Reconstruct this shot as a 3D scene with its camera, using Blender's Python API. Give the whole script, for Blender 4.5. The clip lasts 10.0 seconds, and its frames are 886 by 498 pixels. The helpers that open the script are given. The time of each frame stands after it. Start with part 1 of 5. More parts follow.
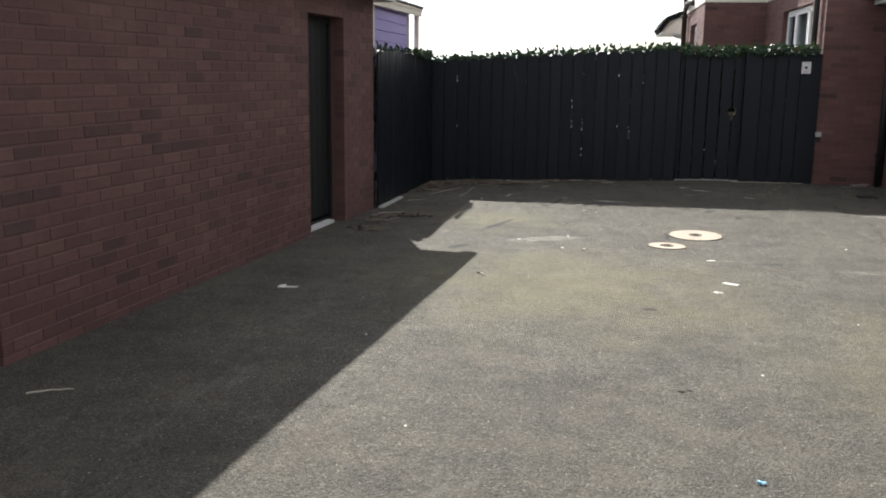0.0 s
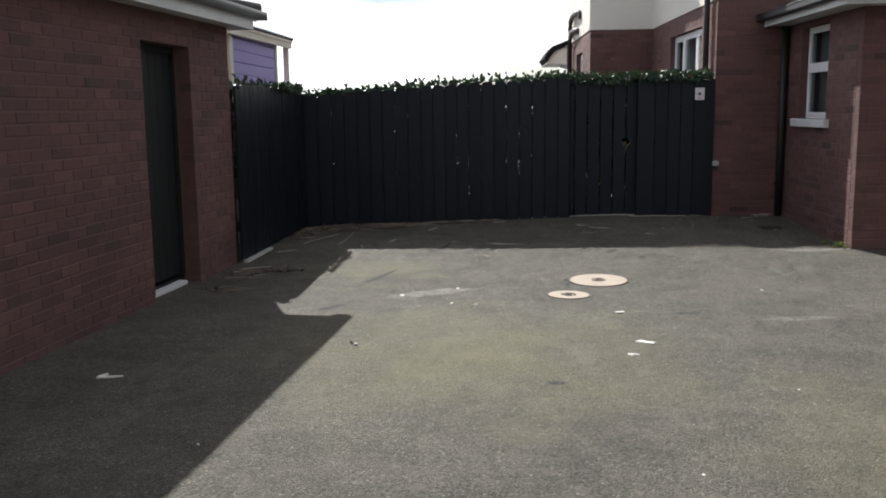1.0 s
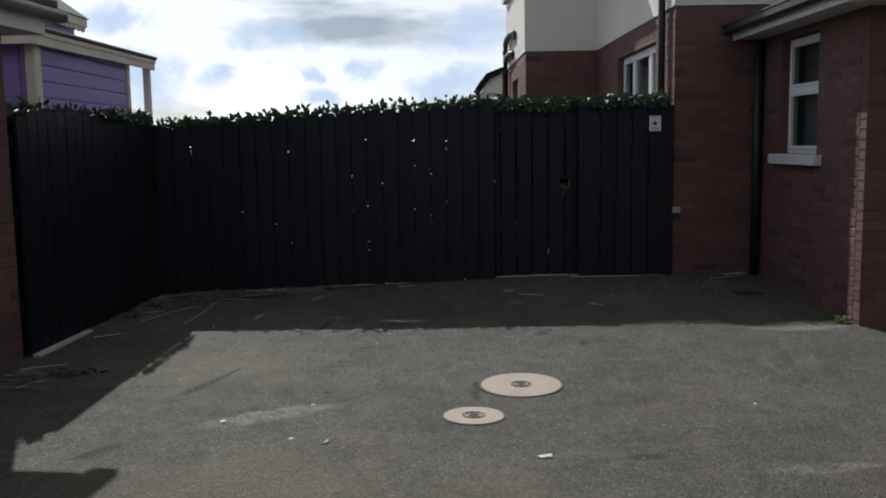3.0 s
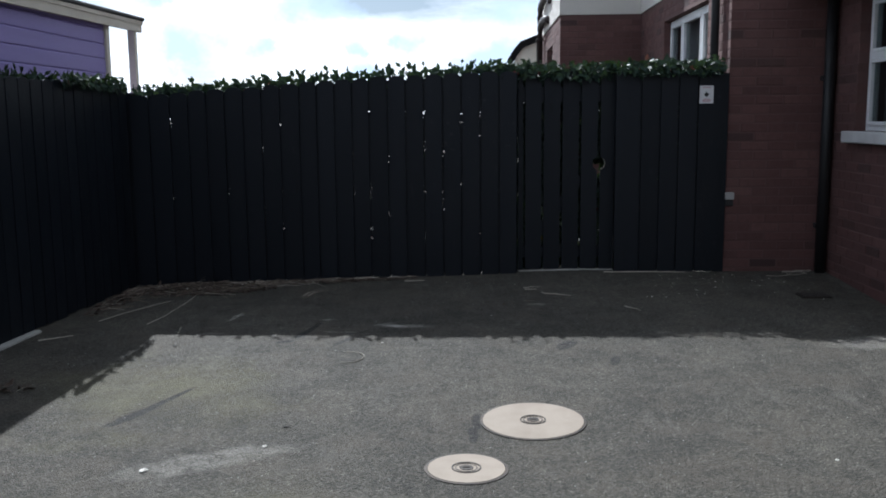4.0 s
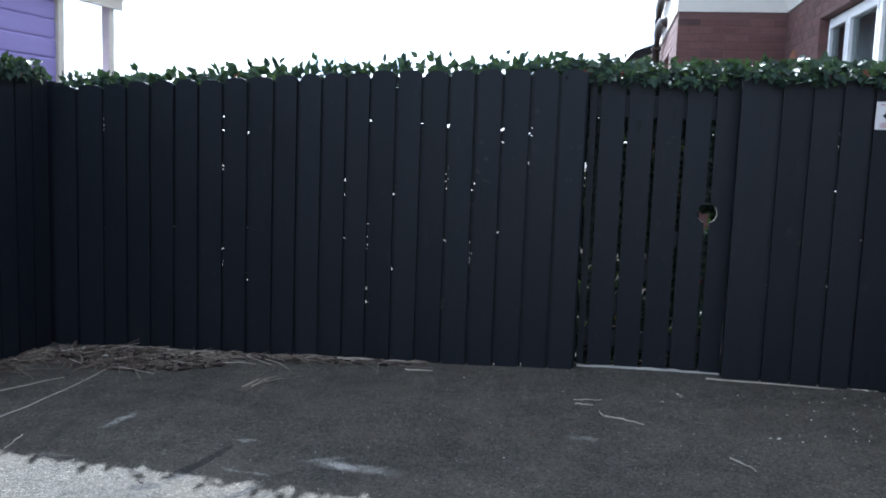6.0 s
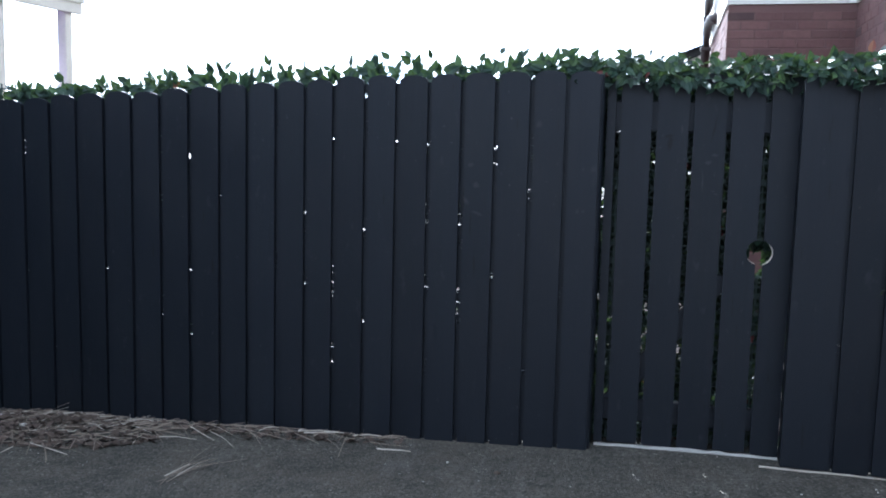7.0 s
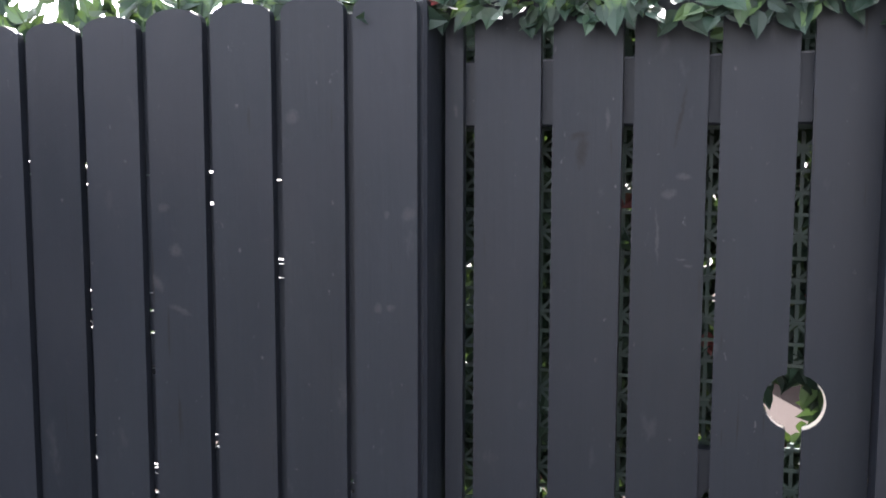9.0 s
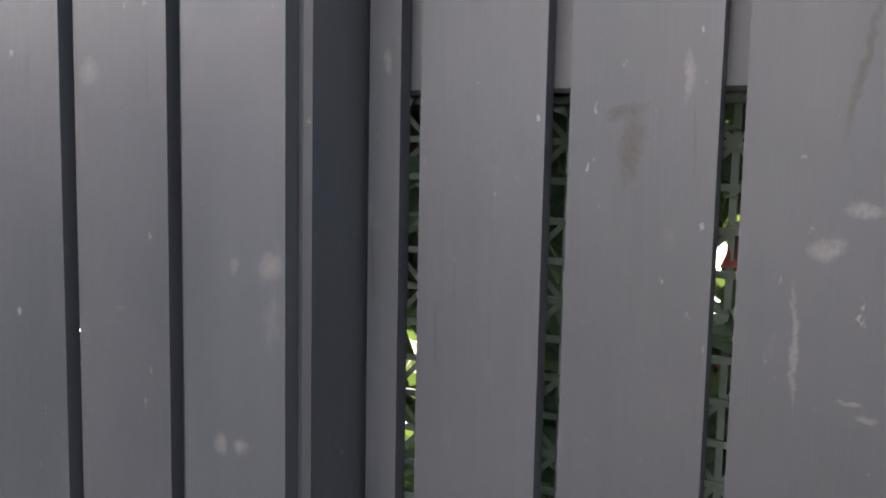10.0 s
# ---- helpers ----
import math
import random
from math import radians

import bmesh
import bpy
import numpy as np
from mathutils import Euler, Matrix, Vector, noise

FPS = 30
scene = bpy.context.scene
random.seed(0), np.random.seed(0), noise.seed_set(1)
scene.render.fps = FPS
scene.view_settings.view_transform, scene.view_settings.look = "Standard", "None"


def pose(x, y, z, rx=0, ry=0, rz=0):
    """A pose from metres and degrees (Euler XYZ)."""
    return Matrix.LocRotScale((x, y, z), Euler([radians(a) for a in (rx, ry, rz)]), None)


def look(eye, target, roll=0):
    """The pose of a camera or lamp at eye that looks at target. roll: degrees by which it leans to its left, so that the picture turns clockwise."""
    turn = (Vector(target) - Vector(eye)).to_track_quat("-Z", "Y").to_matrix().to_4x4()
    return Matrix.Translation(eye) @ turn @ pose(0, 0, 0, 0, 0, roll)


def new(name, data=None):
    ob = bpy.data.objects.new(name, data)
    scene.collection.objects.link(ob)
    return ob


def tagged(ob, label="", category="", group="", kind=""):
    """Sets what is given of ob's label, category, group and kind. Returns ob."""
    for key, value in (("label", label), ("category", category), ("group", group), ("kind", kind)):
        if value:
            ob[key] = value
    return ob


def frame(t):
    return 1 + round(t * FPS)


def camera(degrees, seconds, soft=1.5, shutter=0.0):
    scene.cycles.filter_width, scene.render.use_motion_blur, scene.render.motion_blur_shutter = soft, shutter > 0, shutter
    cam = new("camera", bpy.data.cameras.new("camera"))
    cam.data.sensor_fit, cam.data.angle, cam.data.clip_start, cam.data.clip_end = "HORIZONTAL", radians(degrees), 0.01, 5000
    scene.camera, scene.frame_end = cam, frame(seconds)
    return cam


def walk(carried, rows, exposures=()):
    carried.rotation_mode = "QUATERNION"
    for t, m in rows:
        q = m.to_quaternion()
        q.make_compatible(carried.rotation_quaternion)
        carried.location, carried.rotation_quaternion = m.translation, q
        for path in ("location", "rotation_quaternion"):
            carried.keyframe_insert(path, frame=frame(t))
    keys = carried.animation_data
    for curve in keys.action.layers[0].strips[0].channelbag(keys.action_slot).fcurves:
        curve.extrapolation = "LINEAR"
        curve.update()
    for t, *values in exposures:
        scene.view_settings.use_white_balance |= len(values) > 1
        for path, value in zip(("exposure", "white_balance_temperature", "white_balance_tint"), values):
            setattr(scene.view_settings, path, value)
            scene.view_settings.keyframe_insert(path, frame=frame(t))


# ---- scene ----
cam = camera(52.4, 10.0, soft=1.9)
PATH = [
    (0, (-0.768, 0.327, 1.493), (-1.081, 2.264, 1.107), 0.7),
    (0.5, (-0.778, 0.863, 1.485), (-0.944, 2.817, 1.093), 0.3),
    (0.7, (-0.769, 1.088, 1.473), (-0.892, 3.051, 1.105), -0.1),
    (1, (-0.735, 1.434, 1.46), (-0.822, 3.408, 1.152), -0.7),
    (1.5, (-0.655, 2.02, 1.461), (-0.694, 4.005, 1.216), -0.8),
    (2, (-0.513, 2.632, 1.45), (-0.495, 4.619, 1.224), -0.5),
    (2.2, (-0.455, 2.86, 1.454), (-0.421, 4.847, 1.228), -0.4),
    (3.3, (-0.17, 4.16, 1.411), (-0.17, 6.145, 1.169), -1.1),
    (3.5, (-0.137, 4.388, 1.394), (-0.15, 6.371, 1.133), -1.1),
    (4, (0.004, 4.949, 1.416), (-0.073, 6.927, 1.131), -0.5),
    (4.5, (0.102, 5.551, 1.403), (-0.067, 7.531, 1.176), 1.3),
    (4.7, (0.142, 5.815, 1.398), (-0.033, 7.797, 1.192), 1.8),
    (5, (0.208, 6.213, 1.393), (-0.009, 8.188, 1.166), 2.1),
    (5.5, (0.323, 6.823, 1.391), (0.019, 8.784, 1.139), 1.6),
    (5.8, (0.407, 7.187, 1.393), (0.085, 9.146, 1.155), 1.9),
    (6, (0.465, 7.409, 1.4), (0.115, 9.363, 1.156), 2.1),
    (6.2, (0.517, 7.606, 1.423), (0.138, 9.556, 1.189), 1.9),
    (7.3, (0.623, 8.877, 1.498), (0.105, 10.794, 1.264), 1.3),
    (7.5, (0.637, 9.125, 1.52), (0.083, 11.03, 1.266), 1.1),
    (7.8, (0.673, 9.457, 1.514), (0.094, 11.357, 1.284), 0.9),
    (8, (0.703, 9.672, 1.505), (0.117, 11.57, 1.274), 0.8),
    (8.5, (0.776, 10.257, 1.468), (0.206, 12.162, 1.261), -0.3),
    (8.7, (0.812, 10.49, 1.453), (0.239, 12.397, 1.271), 0.1),
    (9, (0.881, 10.826, 1.477), (0.292, 12.728, 1.288), 0.1),
    (9.5, (0.873, 11.33, 1.474), (0.148, 13.186, 1.303), 0.8),
    (10, (0.856, 11.786, 1.494), (-0.088, 13.536, 1.276), 1.2),
]
EXPOSURES = [
    (0.0, 1.15, 6350, 10), (1.0, 0.8, 6200, 11), (2.2, 0.2, 6050, 11), (3.3, -0.1, 5900, 10), (4.0, 0.4, 5550, 9), (5.0, 0.85, 5300, 9), (6.0, 1.85, 5200, 9),
    (7.5, 2.45, 5150, 9), (8.0, 2.7, 5350, 11), (8.7, 3.45, 6000, 16), (9.0, 3.65, 6200, 17), (9.5, 4.0, 6550, 15), (10.0, 5.0, 7300, 16),
]
walk(cam, [(t, look(eye, target, roll)) for t, eye, target, roll in PATH], EXPOSURES)

# ---- light ----
SUN_PER_M = (0.475, -1.10)  # how far a shadow reaches along x and y per metre of height
sun_from = Vector((-SUN_PER_M[0], -SUN_PER_M[1], 1.0)).normalized()
sun = new("sun", bpy.data.lights.new("sun", "SUN"))
sun.data.energy, sun.data.angle, sun.data.color = 4.7, radians(0.55), (1.0, 0.95, 0.87)
sun.rotation_euler = sun_from.to_track_quat("Z", "Y").to_euler()
sun.location = (0, 0, 20)

world = bpy.data.worlds.new("sky")
scene.world = world
world.use_nodes = True
wn, wl = world.node_tree.nodes, world.node_tree.links
wn.clear()
sky = wn.new("ShaderNodeTexSky")
sky.sky_type, sky.sun_disc = "NISHITA", False
sky.sun_elevation = math.asin(sun_from.z)
sky.sun_rotation = math.atan2(sun_from.x, sun_from.y)
sky.air_density, sky.dust_density = 1.0, 0.5
wcoord = wn.new("ShaderNodeTexCoord")


def wmath(operation, a, b=0.0):
    """A sum in the sky's nodes."""
    node = wn.new("ShaderNodeMath")
    node.operation = operation
    for socket, value in zip(node.inputs, (a, b)):
        if isinstance(value, bpy.types.NodeSocket):
            wl.new(value, socket)
        else:
            socket.default_value = value
    return node.outputs[0]


def wnoise(scale, detail, rough, vector):
    node = wn.new("ShaderNodeTexNoise")
    node.inputs["Scale"].default_value, node.inputs["Detail"].default_value, node.inputs["Roughness"].default_value = scale, detail, rough
    wl.new(vector, node.inputs["Vector"])
    return node


def wmix(factor, a, b):
    node = wn.new("ShaderNodeMix")
    node.data_type = "RGBA"
    for socket, value in (("Factor", factor), ("A", a), ("B", b)):
        if isinstance(value, bpy.types.NodeSocket):
            wl.new(value, node.inputs[socket])
        else:
            node.inputs[socket].default_value = value
    return node.outputs["Result"]


wmap = wn.new("ShaderNodeMapping")
wmap.inputs["Scale"].default_value = (1.6, 1.6, 6.5)
wl.new(wcoord.outputs["Generated"], wmap.inputs["Vector"])
cramp = wn.new("ShaderNodeValToRGB")
cramp.color_ramp.elements[0].position, cramp.color_ramp.elements[1].position = 0.36, 0.52
wl.new(wnoise(2.4, 7, 0.55, wmap.outputs[0]).outputs[0], cramp.inputs[0])
pale = wn.new("ShaderNodeHueSaturation")
pale.inputs["Saturation"].default_value, pale.inputs["Value"].default_value = 0.12, 1.35
wl.new(sky.outputs[0], pale.inputs["Color"])
glow = wn.new("ShaderNodeMix")
glow.data_type, glow.blend_type = "RGBA", "ADD"
glow.inputs["Factor"].default_value = 1.0
glow.inputs["B"].default_value = (5.7, 5.7, 5.7, 1)
wl.new(pale.outputs[0], glow.inputs["A"])
clear = wn.new("ShaderNodeHueSaturation")
clear.inputs["Saturation"].default_value = 0.7
wl.new(sky.outputs[0], clear.inputs["Color"])
heavens = wmix(cramp.outputs[0], clear.outputs[0], glow.outputs["Result"])
# grey-blue breaks in the bright cloud low over the fence: slope along x and up, half width, half height
wayx = wn.new("ShaderNodeSeparateXYZ")
wl.new(wcoord.outputs["Generated"], wayx.inputs[0])
ahead = wmath("MAXIMUM", wayx.outputs[1], 0.05)
flow = wnoise(11.0, 6, 0.6, wcoord.outputs["Generated"])
parted = wn.new("ShaderNodeSeparateColor")
wl.new(flow.outputs["Color"], parted.inputs[0])
slope_x = wmath("ADD", wmath("DIVIDE", wayx.outputs[0], ahead), wmath("MULTIPLY", wmath("SUBTRACT", parted.outputs[0], 0.5), 0.16))
slope_z = wmath("ADD", wmath("DIVIDE", wayx.outputs[2], ahead), wmath("MULTIPLY", wmath("SUBTRACT", parted.outputs[1], 0.5), 0.07))
breaks = 0.0
for cx, cz, w, h in ((-0.175, 0.112, 0.055, 0.018), (0.045, 0.115, 0.055, 0.026), (0.02, 0.066, 0.05, 0.017), (-0.078, 0.085, 0.02, 0.012), (-0.131, 0.055, 0.036, 0.012),
                     (-0.233, 0.068, 0.026, 0.011), (-0.15, 0.078, 0.018, 0.008), (-0.311, 0.074, 0.042, 0.036), (-0.343, 0.141, 0.03, 0.02)):
    dx, dz = wmath("DIVIDE", wmath("SUBTRACT", slope_x, cx), w), wmath("DIVIDE", wmath("SUBTRACT", slope_z, cz), h)
    inside = wmath("SUBTRACT", 1.25, wmath("ADD", wmath("MULTIPLY", dx, dx), wmath("MULTIPLY", dz, dz)))
    breaks = wmath("MAXIMUM", breaks, inside)
breaks = wmath("MINIMUM", wmath("MULTIPLY", breaks, wmath("MULTIPLY", wnoise(26.0, 5, 0.6, wcoord.outputs["Generated"]).outputs[0], 1.5)), 0.9)
heavens = wmix(breaks, heavens, (11.2, 13.2, 16.0, 1))
background = wn.new("ShaderNodeBackground")
background.inputs["Strength"].default_value = 0.055
wout = wn.new("ShaderNodeOutputWorld")
wl.new(heavens, background.inputs["Color"])
wl.new(background.outputs[0], wout.inputs[0])


# ---- materials ----
class Nodes:
    """A material's nodes, with short ways to make and join them."""

    def __init__(self, name):
        self.mat = bpy.data.materials.new(name)
        self.mat.use_nodes = True
        self.tree = self.mat.node_tree
        self.bsdf = self.tree.nodes["Principled BSDF"]
        self.coord = self.tree.nodes.new("ShaderNodeTexCoord").outputs["Object"]

    def put(self, kind, **values):
        node = self.tree.nodes.new("ShaderNode" + kind)
        for key, value in values.items():
            self.feed(node.inputs[key.replace("_", " ")], value)
        return node

    def feed(self, socket, value):
        if isinstance(value, bpy.types.NodeSocket):
            self.tree.links.new(value, socket)
        else:
            socket.default_value = value

    def stretch(self, scale, vector=None):
        return self.put("Mapping", Vector=vector or self.coord, Scale=scale).outputs[0]

    def noise(self, scale, detail=4, rough=0.55, vector=None):
        return self.put("TexNoise", Vector=vector or self.coord, Scale=scale, Detail=detail, Roughness=rough).outputs[0]

    def voronoi(self, scale, out="Distance", vector=None):
        return self.put("TexVoronoi", Vector=vector or self.coord, Scale=scale).outputs[out]

    def ramp(self, value, *stops):
        node = self.put("ValToRGB", Fac=value)
        elements = node.color_ramp.elements
        while len(elements) < len(stops):
            elements.new(0.5)
        for element, (place, colour) in zip(elements, stops):
            element.position = place
            element.color = (*colour, 1) if isinstance(colour, tuple) else (colour, colour, colour, 1)
        return node.outputs[0]

    def mix(self, factor, a, b, blend="MIX"):
        node = self.tree.nodes.new("ShaderNodeMix")
        node.data_type, node.blend_type = "RGBA", blend
        for socket, value in (("Factor", factor), ("A", a), ("B", b)):
            self.feed(node.inputs[socket], (*value, 1) if isinstance(value, tuple) else value)
        return node.outputs["Result"]

    def math(self, operation, a, b=0.0):
        node = self.tree.nodes.new("ShaderNodeMath")
        node.operation = operation
        self.feed(node.inputs[0], a), self.feed(node.inputs[1], b)
        return node.outputs[0]

    def near(self, centre, reach, vector=None):
        """1 at a place, falling to 0 at a distance, in x and y."""
        flat = self.put("VectorMath", **{})
        flat.operation = "MULTIPLY"
        self.feed(flat.inputs[0], vector or self.coord), self.feed(flat.inputs[1], (1, 1, 0))
        far = self.put("VectorMath")
        far.operation = "DISTANCE"
        self.feed(far.inputs[0], flat.outputs[0]), self.feed(far.inputs[1], (*centre, 0))
        return self.put("MapRange", Value=far.outputs["Value"], From_Max=reach, To_Min=1.0, To_Max=0.0).outputs[0]

    def patch(self, centre, size, turn, vector=None, flat=1):
        """1 at a place, falling to 0 along an ellipse in x and y (flat=2: x and z), turned by degrees."""
        c, q = math.cos(radians(turn)), math.sin(radians(turn))
        xyz = self.put("SeparateXYZ", Vector=vector or self.coord)
        dx, dy = self.math("SUBTRACT", xyz.outputs[0], centre[0]), self.math("SUBTRACT", xyz.outputs[flat], centre[1])
        along = self.math("ADD", self.math("MULTIPLY", dx, c / size[0]), self.math("MULTIPLY", dy, q / size[0]))
        across = self.math("ADD", self.math("MULTIPLY", dx, -q / size[1]), self.math("MULTIPLY", dy, c / size[1]))
        square = self.math("ADD", self.math("MULTIPLY", along, along), self.math("MULTIPLY", across, across))
        return self.put("MapRange", Value=square, From_Max=1.0, To_Min=1.0, To_Max=0.0).outputs[0]

    def warped(self, vector, scale, amount):
        """The coordinates, shaken by noise."""
        shake = self.put("TexNoise", Vector=vector, Scale=scale, Detail=6, Roughness=0.7)
        off = self.put("VectorMath")
        off.operation = "MULTIPLY_ADD"
        self.feed(off.inputs[0], shake.outputs["Color"]), self.feed(off.inputs[1], (amount, amount, amount)), self.feed(off.inputs[2], vector)
        back = self.put("VectorMath")
        back.operation = "SUBTRACT"
        self.feed(back.inputs[0], off.outputs[0]), self.feed(back.inputs[1], (amount / 2, amount / 2, amount / 2))
        return back.outputs[0]

    def bump(self, height, distance, strength=1.0, normal=None):
        node = self.put("Bump", Height=height, Distance=distance, Strength=strength)
        if normal:
            self.feed(node.inputs["Normal"], normal)
        return node.outputs[0]

    def done(self, **values):
        for key, value in values.items():
            key = key.replace("_", " ")
            self.feed(self.bsdf.inputs[key], (*value, 1) if isinstance(value, tuple) and len(value) == 3 else value)
        return self.mat


def make_asphalt():
    n = Nodes("asphalt")
    stone = n.put("TexVoronoi", Vector=n.warped(n.coord, 60.0, 0.012), Scale=112.0)
    chip = n.ramp(n.put("SeparateColor", Color=stone.outputs["Color"]).outputs[0],
                  (0.0, (0.095, 0.087, 0.069)), (0.35, (0.146, 0.1335, 0.105)), (0.65, (0.18, 0.165, 0.130)), (0.9, (0.223, 0.204, 0.162)), (0.98, (0.268, 0.245, 0.197)), (1.0, (0.44, 0.405, 0.34)))
    binder = n.ramp(stone.outputs["Distance"], (0.3, 1.0), (0.85, 0.42))
    col = n.mix(1.0, chip, binder, "MULTIPLY")
    for scale, rough, low, high, least in ((0.5, 0.6, 0.36, 0.62, 0.74), (1.6, 0.7, 0.36, 0.60, 0.72), (4.6, 0.75, 0.34, 0.60, 0.72), (13.0, 0.8, 0.36, 0.58, 0.74), (38.0, 0.85, 0.38, 0.56, 0.70)):
        col = n.mix(1.0, col, n.ramp(n.noise(scale, 6, rough), (low, least), (high, 1.0)), "MULTIPLY")
    col = n.mix(n.ramp(n.noise(6.5, 7, 0.7, n.warped(n.coord, 2.0, 0.3)), (0.60, 0.0), (0.68, 0.35)), col, (0.035, 0.032, 0.027))
    # brownish dirt worked into the surface
    col = n.mix(n.ramp(n.noise(2.3, 7, 0.75), (0.48, 0.0), (0.70, 0.5)), col, (0.105, 0.086, 0.064))
    streak = n.noise(3.4, 7, 0.75, n.stretch((1.0, 0.3, 1)))
    col = n.mix(n.ramp(streak, (0.56, 0.0), (0.70, 0.35)), col, (0.20, 0.185, 0.16))
    # moss lies in specks, thicker in a few broad patches
    moss = n.math("MULTIPLY", n.noise(1.3, 8, 0.8), n.noise(75.0, 4, 0.8))
    drift = n.warped(n.coord, 0.9, 1.9)
    for centre, reach in (((-0.85, 6.7), 2.5), ((1.6, 5.0), 2.2), ((-1.7, 9.4), 1.1)):
        mask = n.ramp(n.math("MULTIPLY", n.near(centre, reach, drift), moss), (0.08, 0.0), (0.26, 0.6))
        col = n.mix(mask, col, (0.150, 0.139, 0.064))
    uneven, ragged = n.warped(n.coord, 7.0, 0.15), n.warped(n.coord, 22.0, 0.05)
    # pale dried dust, in long smears
    wisp = n.math("MULTIPLY", n.ramp(n.noise(9.0, 7, 0.75, uneven), (0.38, 0.2), (0.56, 1.0)), n.ramp(n.noise(95.0, 5, 0.8), (0.40, 0.1), (0.56, 1.0)))
    for centre, size, turn, most in (((-1.15, 8.56), (0.46, 0.12), 31, 0.42), ((-0.56, 10.873), (0.085, 0.032), -4, 1.0), ((-0.5, 10.87), (0.26, 0.05), -3, 0.5), ((-0.62, 10.93), (0.10, 0.03), 30, 0.5), ((-0.9, 10.72), (0.13, 0.014), 0, 0.7),
                                     ((-1.72, 11.16), (0.15, 0.028), 77, 0.9), ((-1.05, 11.046), (0.06, 0.018), 10, 0.6), ((-1.77, 10.70), (0.11, 0.03), 5, 0.45), ((0.43, 11.4), (0.08, 0.035), 0, 0.6),
                                     ((2.55, 10.42), (0.5, 0.16), 8, 0.45), ((1.45, 7.6), (0.30, 0.07), 4, 0.3)):
        mask = n.math("MULTIPLY", n.math("MULTIPLY", n.ramp(n.patch(centre, size, turn, uneven), (0.0, 0.0), (0.7, 1.0)), wisp), most)
        col = n.mix(mask, col, (0.50, 0.475, 0.43))
    # dark damp smears
    for centre, size, turn in (((-1.11, 10.79), (0.23, 0.024), 78), ((-1.145, 10.66), (0.11, 0.034), 80), ((-0.848, 10.5), (0.15, 0.022), 66), ((-1.22, 10.49), (0.07, 0.04), 20), ((0.547, 10.37), (0.13, 0.055), 60), ((0.80, 10.05), (0.1, 0.035), 75),
                               ((-1.62, 9.28), (0.36, 0.026), 71), ((-1.68, 9.12), (0.20, 0.045), 66), ((-1.87, 7.98), (0.15, 0.05), 57), ((0.73, 7.81), (0.12, 0.045), 5), ((-0.02, 8.95), (0.028, 0.12), 0), ((0.0, 9.13), (0.03, 0.12), 0), ((-0.34, 6.11), (0.06, 0.04), 0)):
        mask = n.math("MULTIPLY", n.ramp(n.patch(centre, size, turn, ragged), (0.0, 0.0), (0.45, 1.0)), n.ramp(n.noise(40.0, 6, 0.8), (0.36, 0.2), (0.52, 1.0)))
        col = n.mix(mask, col, (0.022, 0.020, 0.019))
    rough = n.ramp(n.noise(60, 2), (0.3, 0.75), (0.7, 0.97))
    lumps = n.bump(n.noise(9, 6, 0.7), 0.012, 0.45)
    bump = n.bump(n.math("SUBTRACT", 1.0, stone.outputs["Distance"]), 0.008, 1.0, n.bump(n.noise(70, 4, 0.75), 0.005, 0.8, lumps))
    return n.done(Base_Color=col, Roughness=rough, Normal=bump)


def make_brick(name, joined):
    n = Nodes(name)
    pick = n.put("NewGeometry").outputs["Random Per Island"] if joined else n.put("ObjectInfo").outputs["Random"]
    place = n.tree.nodes.new("ShaderNodeNewGeometry").outputs["Position"]
    col = n.ramp(pick, (0.0, (0.062, 0.035, 0.034)), (0.05, (0.078, 0.042, 0.039)), (0.10, (0.104, 0.052, 0.048)), (0.45, (0.121, 0.059, 0.054)), (0.8, (0.133, 0.065, 0.059)), (1.0, (0.155, 0.080, 0.071)))
    col = n.mix(n.ramp(n.noise(22, 6, 0.7, place), (0.45, 0.0), (0.8, 0.55)), col, (0.070, 0.034, 0.031))
    col = n.mix(n.ramp(n.noise(1.3, 4, 0.6, place), (0.5, 0.0), (0.75, 0.3)), col, (0.22, 0.135, 0.115))
    bump = n.bump(n.noise(130, 5, 0.7, place), 0.004, 0.8)
    return n.done(Base_Color=col, Roughness=0.86, Normal=bump)


def make_plain(name, colour, other, scale=3.0, roughness=0.7, grain=60.0, depth=0.001, stretch=(1, 1, 1), amount=0.6, **more):
    """A surface with broad blotches of a second colour and a fine grain."""
    n = Nodes(name)
    place = n.stretch(stretch)
    col = n.mix(n.ramp(n.noise(scale, 5, 0.6, place), (0.42, 0.0), (0.72, amount)), colour, other)
    col = n.mix(n.ramp(n.noise(grain, 4, 0.6, place), (0.35, 0.0), (0.8, 0.35)), col, tuple(0.75 * c for c in colour))
    return n.done(Base_Color=col, Roughness=roughness, Normal=n.bump(n.noise(grain, 5, 0.65, place), depth, 0.8), **more)


